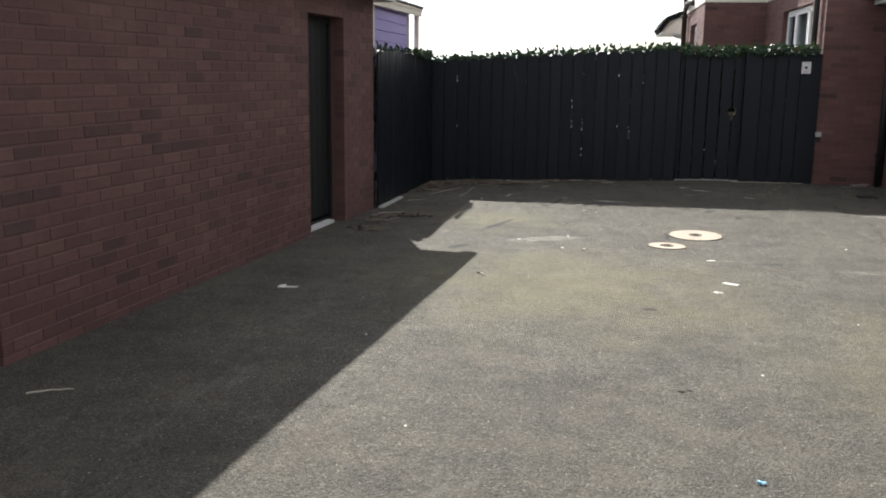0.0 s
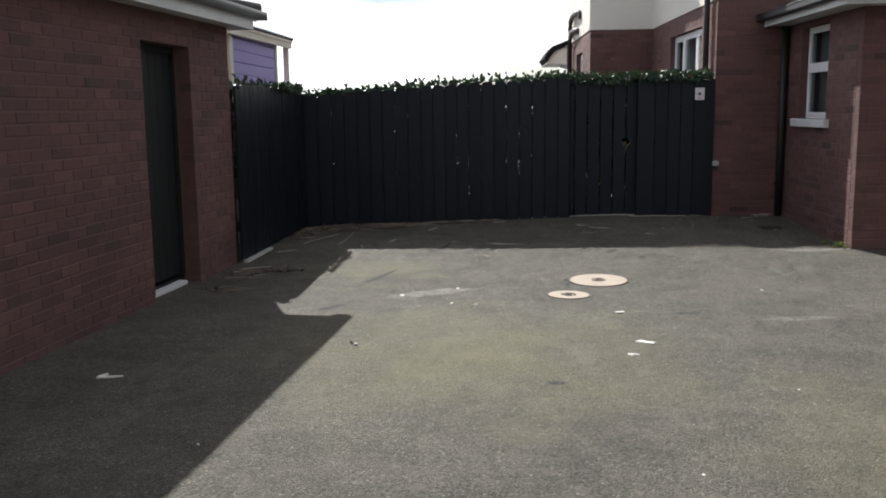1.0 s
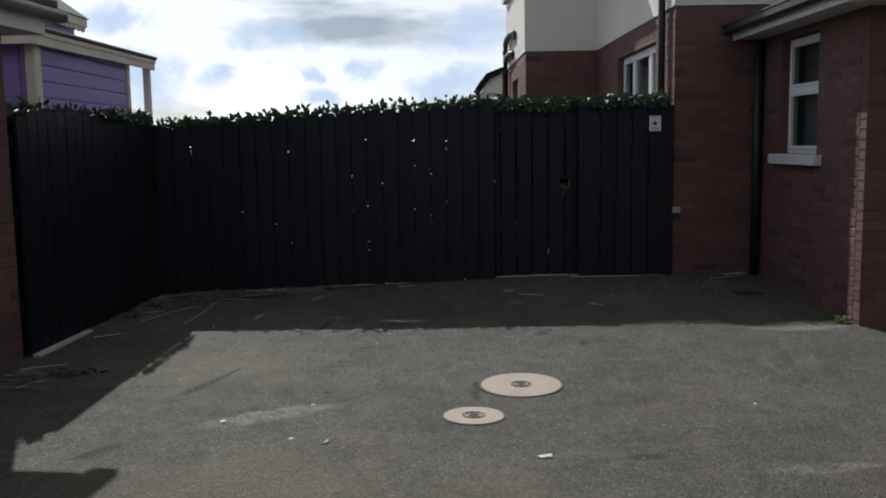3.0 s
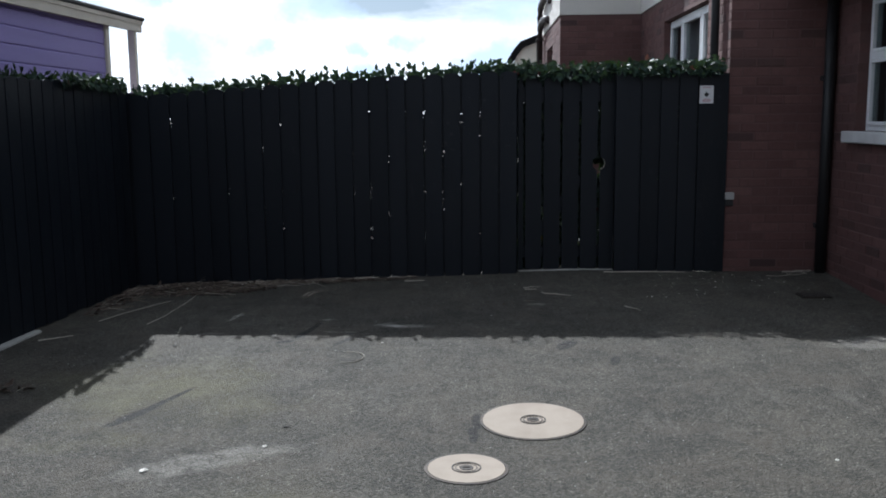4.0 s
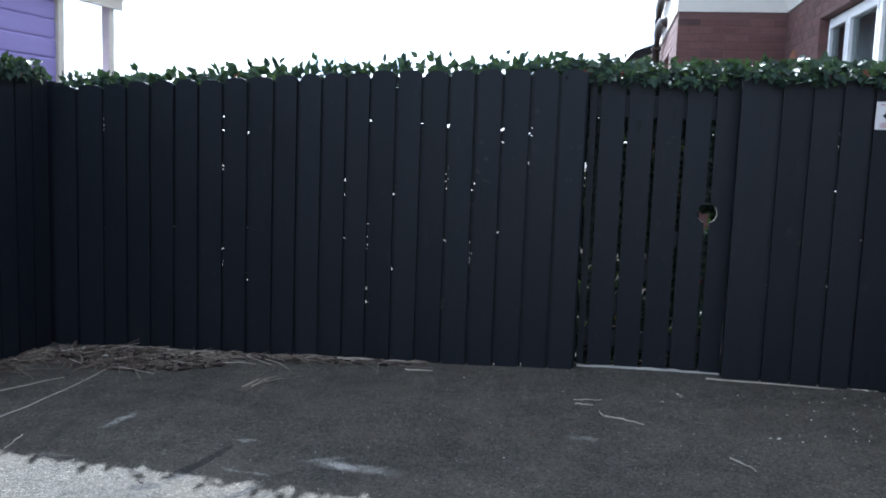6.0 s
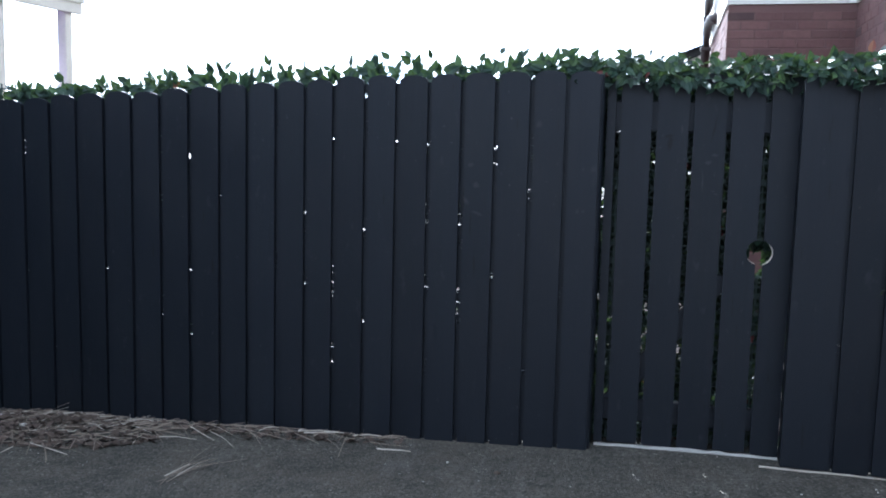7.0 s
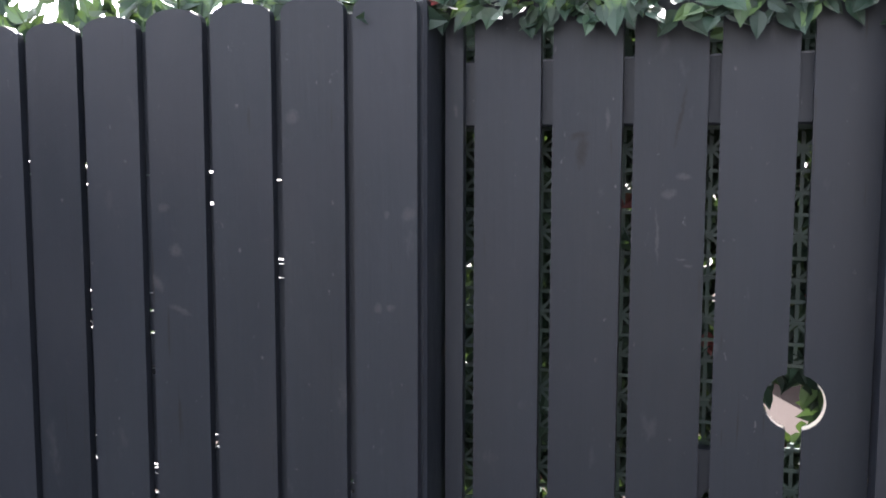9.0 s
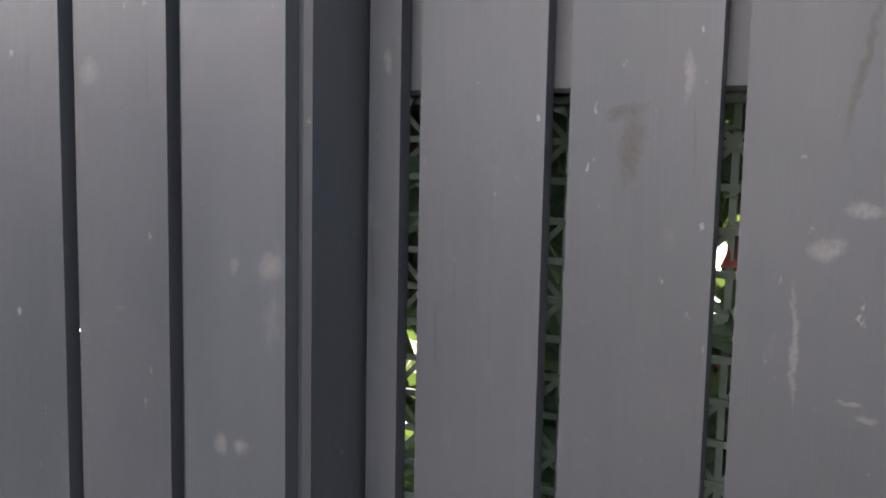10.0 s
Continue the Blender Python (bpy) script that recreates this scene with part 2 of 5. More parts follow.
# chips, rubbed places, knots and cracks in the fence paint: place in x and z, size, turn
PALE_WEAR = (((-0.237, 1.384), (0.02, 0.014), 0), ((-0.211, 1.294), (0.022, 0.02), 0), ((-0.258, 1.225), (0.014, 0.032), 30), ((-0.205, 1.169), (0.04, 0.009), -20), ((0.305, 1.38), (0.018, 0.018), 20), ((0.26, 1.377), (0.007, 0.014), 0), ((0.242, 1.193), (0.012, 0.014), -30), ((0.269, 1.196), (0.012, 0.01), 0), ((0.062, 1.569), (0.02, 0.02), 0), ((0.104, 1.32), (0.011, 0.002), -3), ((0.37, 1.581), (0.006, 0.02), 0), ((0.668, 1.561), (0.005, 0.03), 0), ((0.785, 1.421), (0.02, 0.012), 20), ((0.812, 1.453), (0.02, 0.01), 0), ((0.766, 1.34), (0.004, 0.07), 2), ((0.811, 1.298), (0.014, 0.004), 0), ((0.823, 1.286), (0.014, 0.005), 0))
DARK_WEAR = (((0.615, 1.53), (0.028, 0.011), 15), ((0.622, 1.499), (0.016, 0.05), -8), ((0.804, 1.564), (0.006, 0.09), -10))


def make_fence_paint():
    n = Nodes("black_fence_paint")
    pick = n.put("ObjectInfo").outputs["Random"]
    shift = n.put("CombineXYZ", X=n.math("MULTIPLY", pick, 31.0), Y=n.math("MULTIPLY", pick, 17.0), Z=n.math("MULTIPLY", pick, 9.0)).outputs[0]
    moved = n.put("VectorMath")
    moved.operation = "ADD"
    n.feed(moved.inputs[0], n.coord), n.feed(moved.inputs[1], shift)
    at = moved.outputs[0]
    grain = n.noise(30, 6, 0.7, n.stretch((2.2, 1, 0.07), at))
    col = n.mix(n.ramp(pick, (0.0, 0.0), (1.0, 1.0)), (0.0078, 0.0102, 0.0148), (0.0116, 0.0146, 0.0204))
    col = n.mix(n.ramp(grain, (0.35, 0.0), (0.75, 0.25)), col, (0.0055, 0.0068, 0.009))
    col = n.mix(n.ramp(n.noise(3.2, 5, 0.65, n.stretch((1, 1, 0.5), at)), (0.5, 0.0), (0.78, 0.5)), col, (0.015, 0.0165, 0.020))
    scuff = n.ramp(n.noise(16, 4, 0.6, n.stretch((1.2, 1, 0.55), at)), (0.64, 0.0), (0.74, 0.4))
    col = n.mix(scuff, col, (0.032, 0.034, 0.039))
    speck = n.ramp(n.noise(70, 3, 0.6, n.stretch((1, 1, 0.6), at)), (0.70, 0.0), (0.76, 0.7))
    col = n.mix(speck, col, (0.06, 0.062, 0.066))
    crack = n.ramp(n.noise(26, 3, 0.5, n.stretch((3.5, 1, 0.16), at)), (0.27, 0.85), (0.31, 0.0))
    col = n.mix(crack, col, (0.006, 0.006, 0.007))
    place = n.warped(n.put("NewGeometry").outputs["Position"], 45.0, 0.018)
    flake = n.noise(160, 5, 0.8)
    for centre, size, turn in PALE_WEAR:
        col = n.mix(n.ramp(n.math("MULTIPLY", n.patch(centre, size, turn, place, 2), flake), (0.14, 0.0), (0.60, 0.7)), col, (0.036, 0.037, 0.041))
    for centre, size, turn in DARK_WEAR:
        col = n.mix(n.ramp(n.math("MULTIPLY", n.patch(centre, size, turn, place, 2), flake), (0.20, 0.0), (0.50, 0.9)), col, (0.004, 0.004, 0.005))
    rough = n.ramp(n.noise(8, 4, 0.6, n.stretch((1, 1, 0.3), at)), (0.3, 0.38), (0.75, 0.58))
    knot = n.ramp(n.voronoi(4.5, "Distance", n.stretch((1, 1, 0.45), at)), (0.02, 0.0), (0.09, 1.0))
    bump = n.bump(grain, 0.0012, 0.5, n.bump(knot, 0.004, 0.5, n.bump(n.noise(7, 4, 0.6, n.stretch((1, 1, 0.5), at)), 0.006, 0.5)))
    return n.done(Base_Color=col, Roughness=rough, Normal=bump, Specular_IOR_Level=0.22)


def make_leaf():
    n = Nodes("glossy_leaf")
    pick = n.put("NewGeometry").outputs["Random Per Island"]
    col = n.ramp(pick, (0.0, (0.008, 0.020, 0.015)), (0.55, (0.018, 0.040, 0.027)), (0.9, (0.036, 0.068, 0.040)), (0.988, (0.07, 0.12, 0.04)), (0.992, (0.15, 0.035, 0.038)), (1.0, (0.2, 0.05, 0.05)))
    n.done(Base_Color=col, Roughness=0.55, Specular_IOR_Level=0.34)
    through_leaf = n.put("BsdfTranslucent", Color=n.mix(0.5, col, (0.16, 0.26, 0.04)))
    blend = n.put("MixShader", Fac=0.08)
    out = n.tree.nodes["Material Output"]
    n.tree.links.new(n.bsdf.outputs[0], blend.inputs[1])
    n.tree.links.new(through_leaf.outputs[0], blend.inputs[2])
    n.tree.links.new(blend.outputs[0], out.inputs[0])
    return n.mat


def make_glass():
    n = Nodes("window_glass")
    n.done(Base_Color=(0.02, 0.022, 0.024), Roughness=0.03)
    clear = n.put("BsdfTransparent", Color=(0.85, 0.9, 0.9, 1))
    blend = n.put("MixShader", Fac=0.35)
    n.tree.links.new(clear.outputs[0], blend.inputs[1])
    n.tree.links.new(n.bsdf.outputs[0], blend.inputs[2])
    n.tree.links.new(blend.outputs[0], n.tree.nodes["Material Output"].inputs[0])
    return n.mat


ASPHALT = make_asphalt()
BRICK, BRICK_JOINED = make_brick("red_brick", False), make_brick("red_brick_rest", True)
MORTAR = make_plain("mortar", (0.135, 0.076, 0.069), (0.105, 0.060, 0.055), 5, 0.95, 150, 0.002)
RENDER = make_plain("roughcast_render", (0.80, 0.765, 0.70), (0.68, 0.65, 0.60), 1.2, 0.95, 70, 0.02)
PAINT = make_fence_paint()
PLAINGREY = make_plain("plain_grey_render", (0.20, 0.20, 0.205), (0.15, 0.15, 0.155), 2, 0.95, 40, 0.003)
RAIL = make_plain("dark_rail_paint", (0.012, 0.013, 0.016), (0.022, 0.022, 0.025), 6, 0.6, 40, 0.002, (1, 1, 1))
LEAF = make_leaf()
LATTICE = make_plain("green_plastic", (0.055, 0.085, 0.075), (0.035, 0.058, 0.052), 5, 0.5, 80)
PURPLE = make_plain("purple_paint", (0.30, 0.24, 0.54), (0.25, 0.19, 0.46), 2, 0.6, 40, 0.0015, (0.3, 0.3, 3))
CREAM = make_plain("cream_paint", (0.72, 0.65, 0.54), (0.55, 0.49, 0.40), 4, 0.65, 50)
UPVC = make_plain("white_upvc", (0.88, 0.885, 0.89), (0.78, 0.785, 0.79), 2, 0.35, 20, 0.0003)
FASCIA = make_plain("white_fascia_paint", (0.66, 0.67, 0.66), (0.45, 0.46, 0.45), 2, 0.5, 30)
GUTTER = make_plain("grey_gutter", (0.16, 0.165, 0.17), (0.11, 0.112, 0.115), 3, 0.5, 40)
BLACKPLASTIC = make_plain("black_plastic", (0.014, 0.014, 0.016), (0.03, 0.03, 0.03), 4, 0.55, 50)
BROWNPIPE = make_plain("brown_pipe", (0.032, 0.022, 0.020), (0.055, 0.038, 0.033), 6, 0.5, 50)
# a darker, duller version of the roof tile, for the porch hood
DARKTILE = make_plain("darker_roof_tile", (0.013, 0.013, 0.015), (0.026, 0.026, 0.024), 2.5, 0.9, 60, 0.004, Specular_IOR_Level=0.1)
TILE = make_plain("dark_roof_tile", (0.055, 0.052, 0.052), (0.10, 0.095, 0.085), 2.5, 0.85, 60, 0.004)
FELT = make_plain("roof_felt", (0.085, 0.085, 0.08), (0.05, 0.05, 0.05), 3, 0.95, 200, 0.003)
COVER = make_plain("buff_concrete", (0.37, 0.312, 0.25), (0.28, 0.23, 0.18), 7, 0.85, 120, 0.001, amount=0.7)
IRON = make_plain("dark_iron", (0.05, 0.045, 0.04), (0.11, 0.08, 0.06), 20, 0.6, 90, Metallic=0.6)
CONCRETE = make_plain("pale_concrete", (0.42, 0.41, 0.38), (0.26, 0.26, 0.24), 6, 0.9, 90, 0.003)
SILLSTONE = make_plain("painted_sill", (0.68, 0.67, 0.66), (0.5, 0.49, 0.48), 6, 0.7, 60)
DOORDARK = make_plain("dark_door_paint", (0.007, 0.009, 0.010), (0.012, 0.015, 0.016), 3, 0.6, 40, 0.001, (1, 1, 0.1))
STRAW = make_plain("dry_straw", (0.50, 0.46, 0.39), (0.26, 0.21, 0.16), 12, 0.9, 80)
HAY = make_plain("brown_stalk", (0.26, 0.215, 0.17), (0.12, 0.095, 0.073), 12, 0.9, 80)
LITTER = make_plain("brown_leaf_litter", (0.095, 0.070, 0.054), (0.055, 0.042, 0.034), 14, 0.9, 80)
STONE = make_plain("pale_stone", (0.72, 0.69, 0.63), (0.55, 0.52, 0.47), 20, 0.85, 90)
RAWWOOD = make_plain("sunlit_raw_wood", (0.66, 0.61, 0.52), (0.48, 0.43, 0.35), 18, 0.85, 90)
DARKBIT = make_plain("dark_twig", (0.035, 0.03, 0.027), (0.06, 0.05, 0.04), 20, 0.9, 90)
PAPER = make_plain("white_paper", (0.78, 0.76, 0.71), (0.66, 0.64, 0.59), 9, 0.8, 60)
SIGNWHITE = make_plain("sign_white", (0.78, 0.77, 0.77), (0.70, 0.69, 0.70), 8, 0.5, 60, 0.0002)
SIGNBLACK = make_plain("sign_black", (0.015, 0.015, 0.017), (0.03, 0.03, 0.03), 8, 0.5, 60, 0.0002)
SIGNPINK = make_plain("sign_pink", (0.55, 0.33, 0.36), (0.6, 0.4, 0.42), 8, 0.5, 60, 0.0002)
BLUEPLASTIC = make_plain("pale_blue_plastic", (0.25, 0.52, 0.72), (0.35, 0.6, 0.78), 20, 0.5, 60)
CURTAIN = make_plain("grey_curtain", (0.62, 0.65, 0.66), (0.46, 0.49, 0.51), 3, 0.9, 90, 0.001, (6, 6, 0.4))
ROOMDARK = make_plain("dim_room", (0.12, 0.11, 0.10), (0.08, 0.075, 0.07), 2, 0.9, 30)
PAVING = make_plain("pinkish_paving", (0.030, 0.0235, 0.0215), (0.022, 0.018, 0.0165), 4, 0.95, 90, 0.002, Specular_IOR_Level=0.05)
GREYBOX = make_plain("grey_box_plastic", (0.42, 0.41, 0.40), (0.3, 0.29, 0.28), 9, 0.6, 60)
MOSS = make_plain("moss", (0.16, 0.22, 0.04), (0.09, 0.13, 0.03), 20, 0.95, 150, 0.004)
GLASS = make_glass()

rng = random.Random(7)


# ---- building helpers ----
def box(bm, x0, x1, y0, y1, z0, z1, m=None, bevel=0.0):
    """A block in bm; m turns and moves it."""
    new_verts = [bm.verts.new((x, y, z)) for x in (x0, x1) for y in (y0, y1) for z in (z0, z1)]
    faces = [bm.faces.new([new_verts[i] for i in f]) for f in ((0, 1, 3, 2), (4, 6, 7, 5), (0, 4, 5, 1), (2, 3, 7, 6), (0, 2, 6, 4), (1, 5, 7, 3))]
    if bevel:
        edges = list({e for f in faces for e in f.edges})
        made = bmesh.ops.bevel(bm, geom=edges, offset=bevel, segments=1, affect="EDGES")
        new_verts = [v for v in new_verts if v.is_valid] + list(made["verts"])
    if m is not None:
        bmesh.ops.transform(bm, matrix=m, verts=list(set(new_verts)))
    return bm


def block(*a, **k):
    return box(bmesh.new(), *a, **k)


def prism(outline, depth, m=None, bm=None):
    """A flat outline in x and z, thick along y."""
    bm = bm or bmesh.new()
    front = [bm.verts.new((x, 0, z)) for x, z in outline]
    back = [bm.verts.new((x, depth, z)) for x, z in outline]
    bm.faces.new(front)
    bm.faces.new(back[::-1])
    for i in range(len(outline)):
        j = (i + 1) % len(outline)
        bm.faces.new((front[j], front[i], back[i], back[j]))
    if m is not None:
        bmesh.ops.transform(bm, matrix=m, verts=front + back)
    return bm


def tube(points, radius, sides=6, bm=None, taper=1.0):
    """A round bar along points."""
    bm = bm or bmesh.new()
    points = [Vector(p) for p in points]
    rings = []
    for i, p in enumerate(points):
        ahead = (points[min(i + 1, len(points) - 1)] - points[max(i - 1, 0)]).normalized()
        side = ahead.cross((0, 0, 1) if abs(ahead.z) < 0.9 else (1, 0, 0)).normalized()
        up = side.cross(ahead)
        r = radius * (1 + (taper - 1) * i / max(1, len(points) - 1))
        rings.append([bm.verts.new(p + r * (math.cos(a) * side + math.sin(a) * up)) for a in (2 * math.pi * k / sides for k in range(sides))])
    for a, b in zip(rings, rings[1:]):
        for k in range(sides):
            bm.faces.new((a[k], a[(k + 1) % sides], b[(k + 1) % sides], b[k]))
    bm.faces.new(rings[0][::-1])
    bm.faces.new(rings[-1])
    return bm


def disc(bm, x, y, z0, z1, r, sides=48):
    low = [bm.verts.new((x + r * math.cos(2 * math.pi * k / sides), y + r * math.sin(2 * math.pi * k / sides), z0)) for k in range(sides)]
    top = [bm.verts.new((v.co.x, v.co.y, z1)) for v in low]
    bm.faces.new(top)
    for k in range(sides):
        bm.faces.new((low[k], low[(k + 1) % sides], top[(k + 1) % sides], top[k]))
    return bm


def ring(bm, x, y, z0, z1, r0, r1, sides=40):
    loops = []
    for r, z in ((r1, z0), (r1, z1), (r0, z1), (r0, z0)):
        loops.append([bm.verts.new((x + r * math.cos(2 * math.pi * k / sides), y + r * math.sin(2 * math.pi * k / sides), z)) for k in range(sides)])
    for a, b in zip(loops, loops[1:]):
        for k in range(sides):
            bm.faces.new((a[k], a[(k + 1) % sides], b[(k + 1) % sides], b[k]))
    return bm


def mesh_of(name, bm, material, smooth=False):
    bmesh.ops.recalc_face_normals(bm, faces=bm.faces)
    me = bpy.data.meshes.new(name)
    bm.to_mesh(me)
    bm.free()
    me.materials.append(material)
    if smooth:
        me.shade_smooth()
    return me


def thing(name, at, label, category, group="", kind=""):
    ob = new(name)
    ob.empty_display_size = 0.1
    ob.location = at
    return tagged(ob, label, category, group, kind)


def part(name, bm, material, parent, label="", smooth=False):
    """One mesh under a thing or under a part; its vertices are in the world's metres."""
    ob = new(name, mesh_of(name, bm, material, smooth))
    ob.parent = parent
    if parent.type == "EMPTY":
        ob.matrix_parent_inverse = Matrix.Translation(-parent.location)
    return tagged(ob, label)


def single(name, bm, material, label, category, group="", kind="", smooth=False):
    """A top-level thing of one mesh, with its origin at its base."""
    low = min(v.co.z for v in bm.verts)
    middle = Vector((sum(v.co.x for v in bm.verts) / len(bm.verts), sum(v.co.y for v in bm.verts) / len(bm.verts), low))
    bmesh.ops.translate(bm, vec=-middle, verts=bm.verts)
    ob = new(name, mesh_of(name, bm, material, smooth))
    ob.location = middle
    return tagged(ob, label, category, group, kind)


def gz(x, y):
    """The ground's height: almost level in the yard, rising to the gate."""
    up = min(max((y - 9.0) / 3.5, 0.0), 1.0) ** 1.25
    return up * min(max(0.112 + 0.03 * x, 0.022), 0.135) - 0.03 * math.exp(-((x - 0.1) ** 2 + (y - 8.9) ** 2) / 1.2)


def plane_frame(x, y, degrees):
    """A wall's own axes: u along it, v into it, z up."""
    return pose(x, y, 0, 0, 0, degrees)


BRICK_L, BRICK_H, BRICK_JOINT, BRICK_PROUD = 0.215, 0.065, 0.010, 0.005
brick_jobs = []


def wall_core(m, u0, u1, z0, z1, thick, holes, front=0.003):
    """The wall itself, cut round its openings; u along it, its front at v = 0."""
    bm = bmesh.new()
    e = 0.006
    u0, u1, holes = u0 + e, u1 - e, [(h[0] - e, h[1] + e, h[2], h[3] + e) for h in holes]
    us = sorted({u0, u1, *(h[0] for h in holes), *(h[1] for h in holes)})
    zs = sorted({z0, z1, *(h[2] for h in holes), *(h[3] for h in holes)})
    us, zs = [u for u in us if u0 <= u <= u1], [z for z in zs if z0 <= z <= z1]
    for a, b in zip(us, us[1:]):
        run = []
        for c, d in zip(zs, zs[1:]):
            solid = not any(h[0] < (a + b) / 2 < h[1] and h[2] < (c + d) / 2 < h[3] for h in holes)
            if solid and run and run[-1][1] == c:
                run[-1][1] = d
            elif solid:
                run.append([c, d])
        for c, d in run:
            box(bm, a, b, front, thick, c, d, m)
    return bm


def brick_wall(name, label, m, u0, u1, z0, z1, thick=0.2, holes=(), singles=0, near_u=0.0, band=(0, 9)):
    """A brick wall of the setting; its bricks are laid at the end of the file."""
    wall = tagged(new(name, mesh_of(name, wall_core(m, u0, u1, z0, z1, thick, holes), MORTAR)), label, "wall", kind="structure")
    brick_jobs.append((wall, m, u0, u1, z0, z1, holes, singles, near_u, band))
    return wall


def lay_bricks():
    full = mesh_of("brick", block(-BRICK_L / 2, BRICK_L / 2, 0, 0.03, -BRICK_H / 2, BRICK_H / 2, bevel=0.004), BRICK)
    for wall, m, u0, u1, z0, z1, holes, singles, near_u, band in brick_jobs:
        whole, cut = [], []
        course = 0
        z = z0
        while z + BRICK_H <= z1 + 0.001:
            u = u0 - (BRICK_L + BRICK_JOINT) / 2 * (course % 2)
            while u < u1:
                pieces = [(max(u, u0), min(u + BRICK_L, u1))]
                for h in holes:
                    if h[2] - 0.02 < z + BRICK_H / 2 < h[3] + 0.02:
                        pieces = [q for a, b in pieces for q in ((a, min(b, h[0])), (max(a, h[1]), b))]
                for a, b in pieces:
                    ends = [u0, u1, *(q for h in holes for q in h[:2])]
                    if b - a > BRICK_L - 0.001 and not any(abs(a - q) < 0.001 or abs(b - q) < 0.001 for q in ends):
                        whole.append((a, b, z))
                    elif b - a > 0.02:
                        cut.append((a, b, z))
                u += BRICK_L + BRICK_JOINT
            z += BRICK_H + BRICK_JOINT
            course += 1
        good = [w for w in whole if band[0] <= w[2] <= band[1]]
        good.sort(key=lambda w: abs((w[0] + w[1]) / 2 - near_u))
        chosen = set(good[:singles])
        for a, b, c in chosen:
            ob = new("brick", full)
            ob.parent = wall
            ob.matrix_basis = m @ pose((a + b) / 2, rng.uniform(-0.0015, 0.0015), c + BRICK_H / 2, rng.uniform(-0.6, 0.6), rng.uniform(-0.35, 0.35), rng.uniform(-0.4, 0.4))
        rest = cut + [w for w in whole if w not in chosen]
        if rest:
            verts, faces = [], []
            for a, b, c in rest:
                k, e = len(verts), 0.004
                v = rng.uniform(-0.0015, 0.0015)
                deep = 0.1 if any(abs(a - q) < 0.001 or abs(b - q) < 0.001 for q in (u0, u1, *(q for h in holes for q in h[:2]))) else 0.03
                for uu, vv, zz in ((a, v + e, c), (b, v + e, c), (b, v + e, c + BRICK_H), (a, v + e, c + BRICK_H),
                                   (a + e, v, c + e), (b - e, v, c + e), (b - e, v, c + BRICK_H - e), (a + e, v, c + BRICK_H - e),
                                   (a, deep, c), (b, deep, c), (b, deep, c + BRICK_H), (a, deep, c + BRICK_H)):
                    verts.append(m @ Vector((uu, vv, zz)))
                for f in ((4, 5, 6, 7), (0, 1, 5, 4), (1, 2, 6, 5), (2, 3, 7, 6), (3, 0, 4, 7), (8, 9, 1, 0), (9, 10, 2, 1), (10, 11, 3, 2), (11, 8, 0, 3)):
                    faces.append([k + i for i in f])
            me = bpy.data.meshes.new("brickwork")
            me.from_pydata(verts, [], faces)
            me.materials.append(BRICK_JOINED)
            ob = new("brickwork", me)
            ob.parent = wall
            tagged(ob, kind="stuff")

# ---- ground ----
def make_ground():
    def steps(lo, hi, step, far):
        mid = [lo + step * i for i in range(int(round((hi - lo) / step)) + 1)]
        out = [0.4, 1.0, 2.0, 4.0, 8.0, 16.0, 40.0, 120.0, far]
        return [lo - o for o in out[::-1]] + mid + [hi + o for o in out]

    xs, ys = steps(-4.0, 4.0, 0.1, 1500), steps(-1.0, 14.0, 0.1, 1500)
    verts = []
    for y in ys:
        for x in xs:
            wave = 0.006 * noise.noise((x * 1.1, y * 1.1, 0.3)) + 0.002 * noise.noise((x * 6, y * 6, 2.3)) if abs(x) < 5 and -2 < y < 15 else 0
            for cx, cy, r in ((0.267, 9.13, 0.36), (-0.046, 8.53, 0.28)):
                wave *= min(1.0, max(0.0, (math.hypot(x - cx, y - cy) - r) / 0.3))
            verts.append((x, y, gz(x, y) + wave))
    w = len(xs)
    faces = [(j * w + i, j * w + i + 1, (j + 1) * w + i + 1, (j + 1) * w + i) for j in range(len(ys) - 1) for i in range(w - 1)]
    me = bpy.data.meshes.new("ground")
    me.from_pydata(verts, [], faces)
    me.materials.append(ASPHALT)
    me.shade_smooth()
    tagged(new("ground", me), "worn grey asphalt yard with moss stains and loose grit", "ground", kind="structure")


make_ground()
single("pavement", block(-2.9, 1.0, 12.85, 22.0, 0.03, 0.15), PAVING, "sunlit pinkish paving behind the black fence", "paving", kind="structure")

# two walls out of view, added to block sky and deepen the yard's shade
single("wall_yard_behind", block(-7.0, 7.2, -2.4, -2.2, -0.05, 5.6), PLAINGREY, "unseen plain grey wall added behind the yard to cut sky light", "wall", kind="structure")
single("wall_yard_side", block(7.0, 7.2, -2.2, 10.3, -0.05, 4.8), PLAINGREY, "unseen plain grey wall added on the yard's open side to cut sky light", "wall", kind="structure")

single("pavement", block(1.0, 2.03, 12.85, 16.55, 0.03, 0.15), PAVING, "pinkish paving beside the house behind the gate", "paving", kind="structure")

# ---- brick outbuilding ----
SHED = plane_frame(-3.10, 9.93, 84.5)
DOOR_A, DOOR_B = (-1.75, -0.877, -0.1, 1.99), (-6.60, -5.69, -0.1, 1.99)
shed_wall = brick_wall("wall_outbuilding", "red brick side wall of a low outbuilding in shade", SHED, -8.2, 0.0, -0.02, 2.24, 0.24, (DOOR_A, DOOR_B), 300, -1.6, (0.0, 2.2))
brick_wall("wall_outbuilding_end", "red brick end wall of the low outbuilding", SHED @ pose(-0.003, 0, 0, 0, 0, 90), 0.105, 3.6, -0.02, 2.24, 0.2)
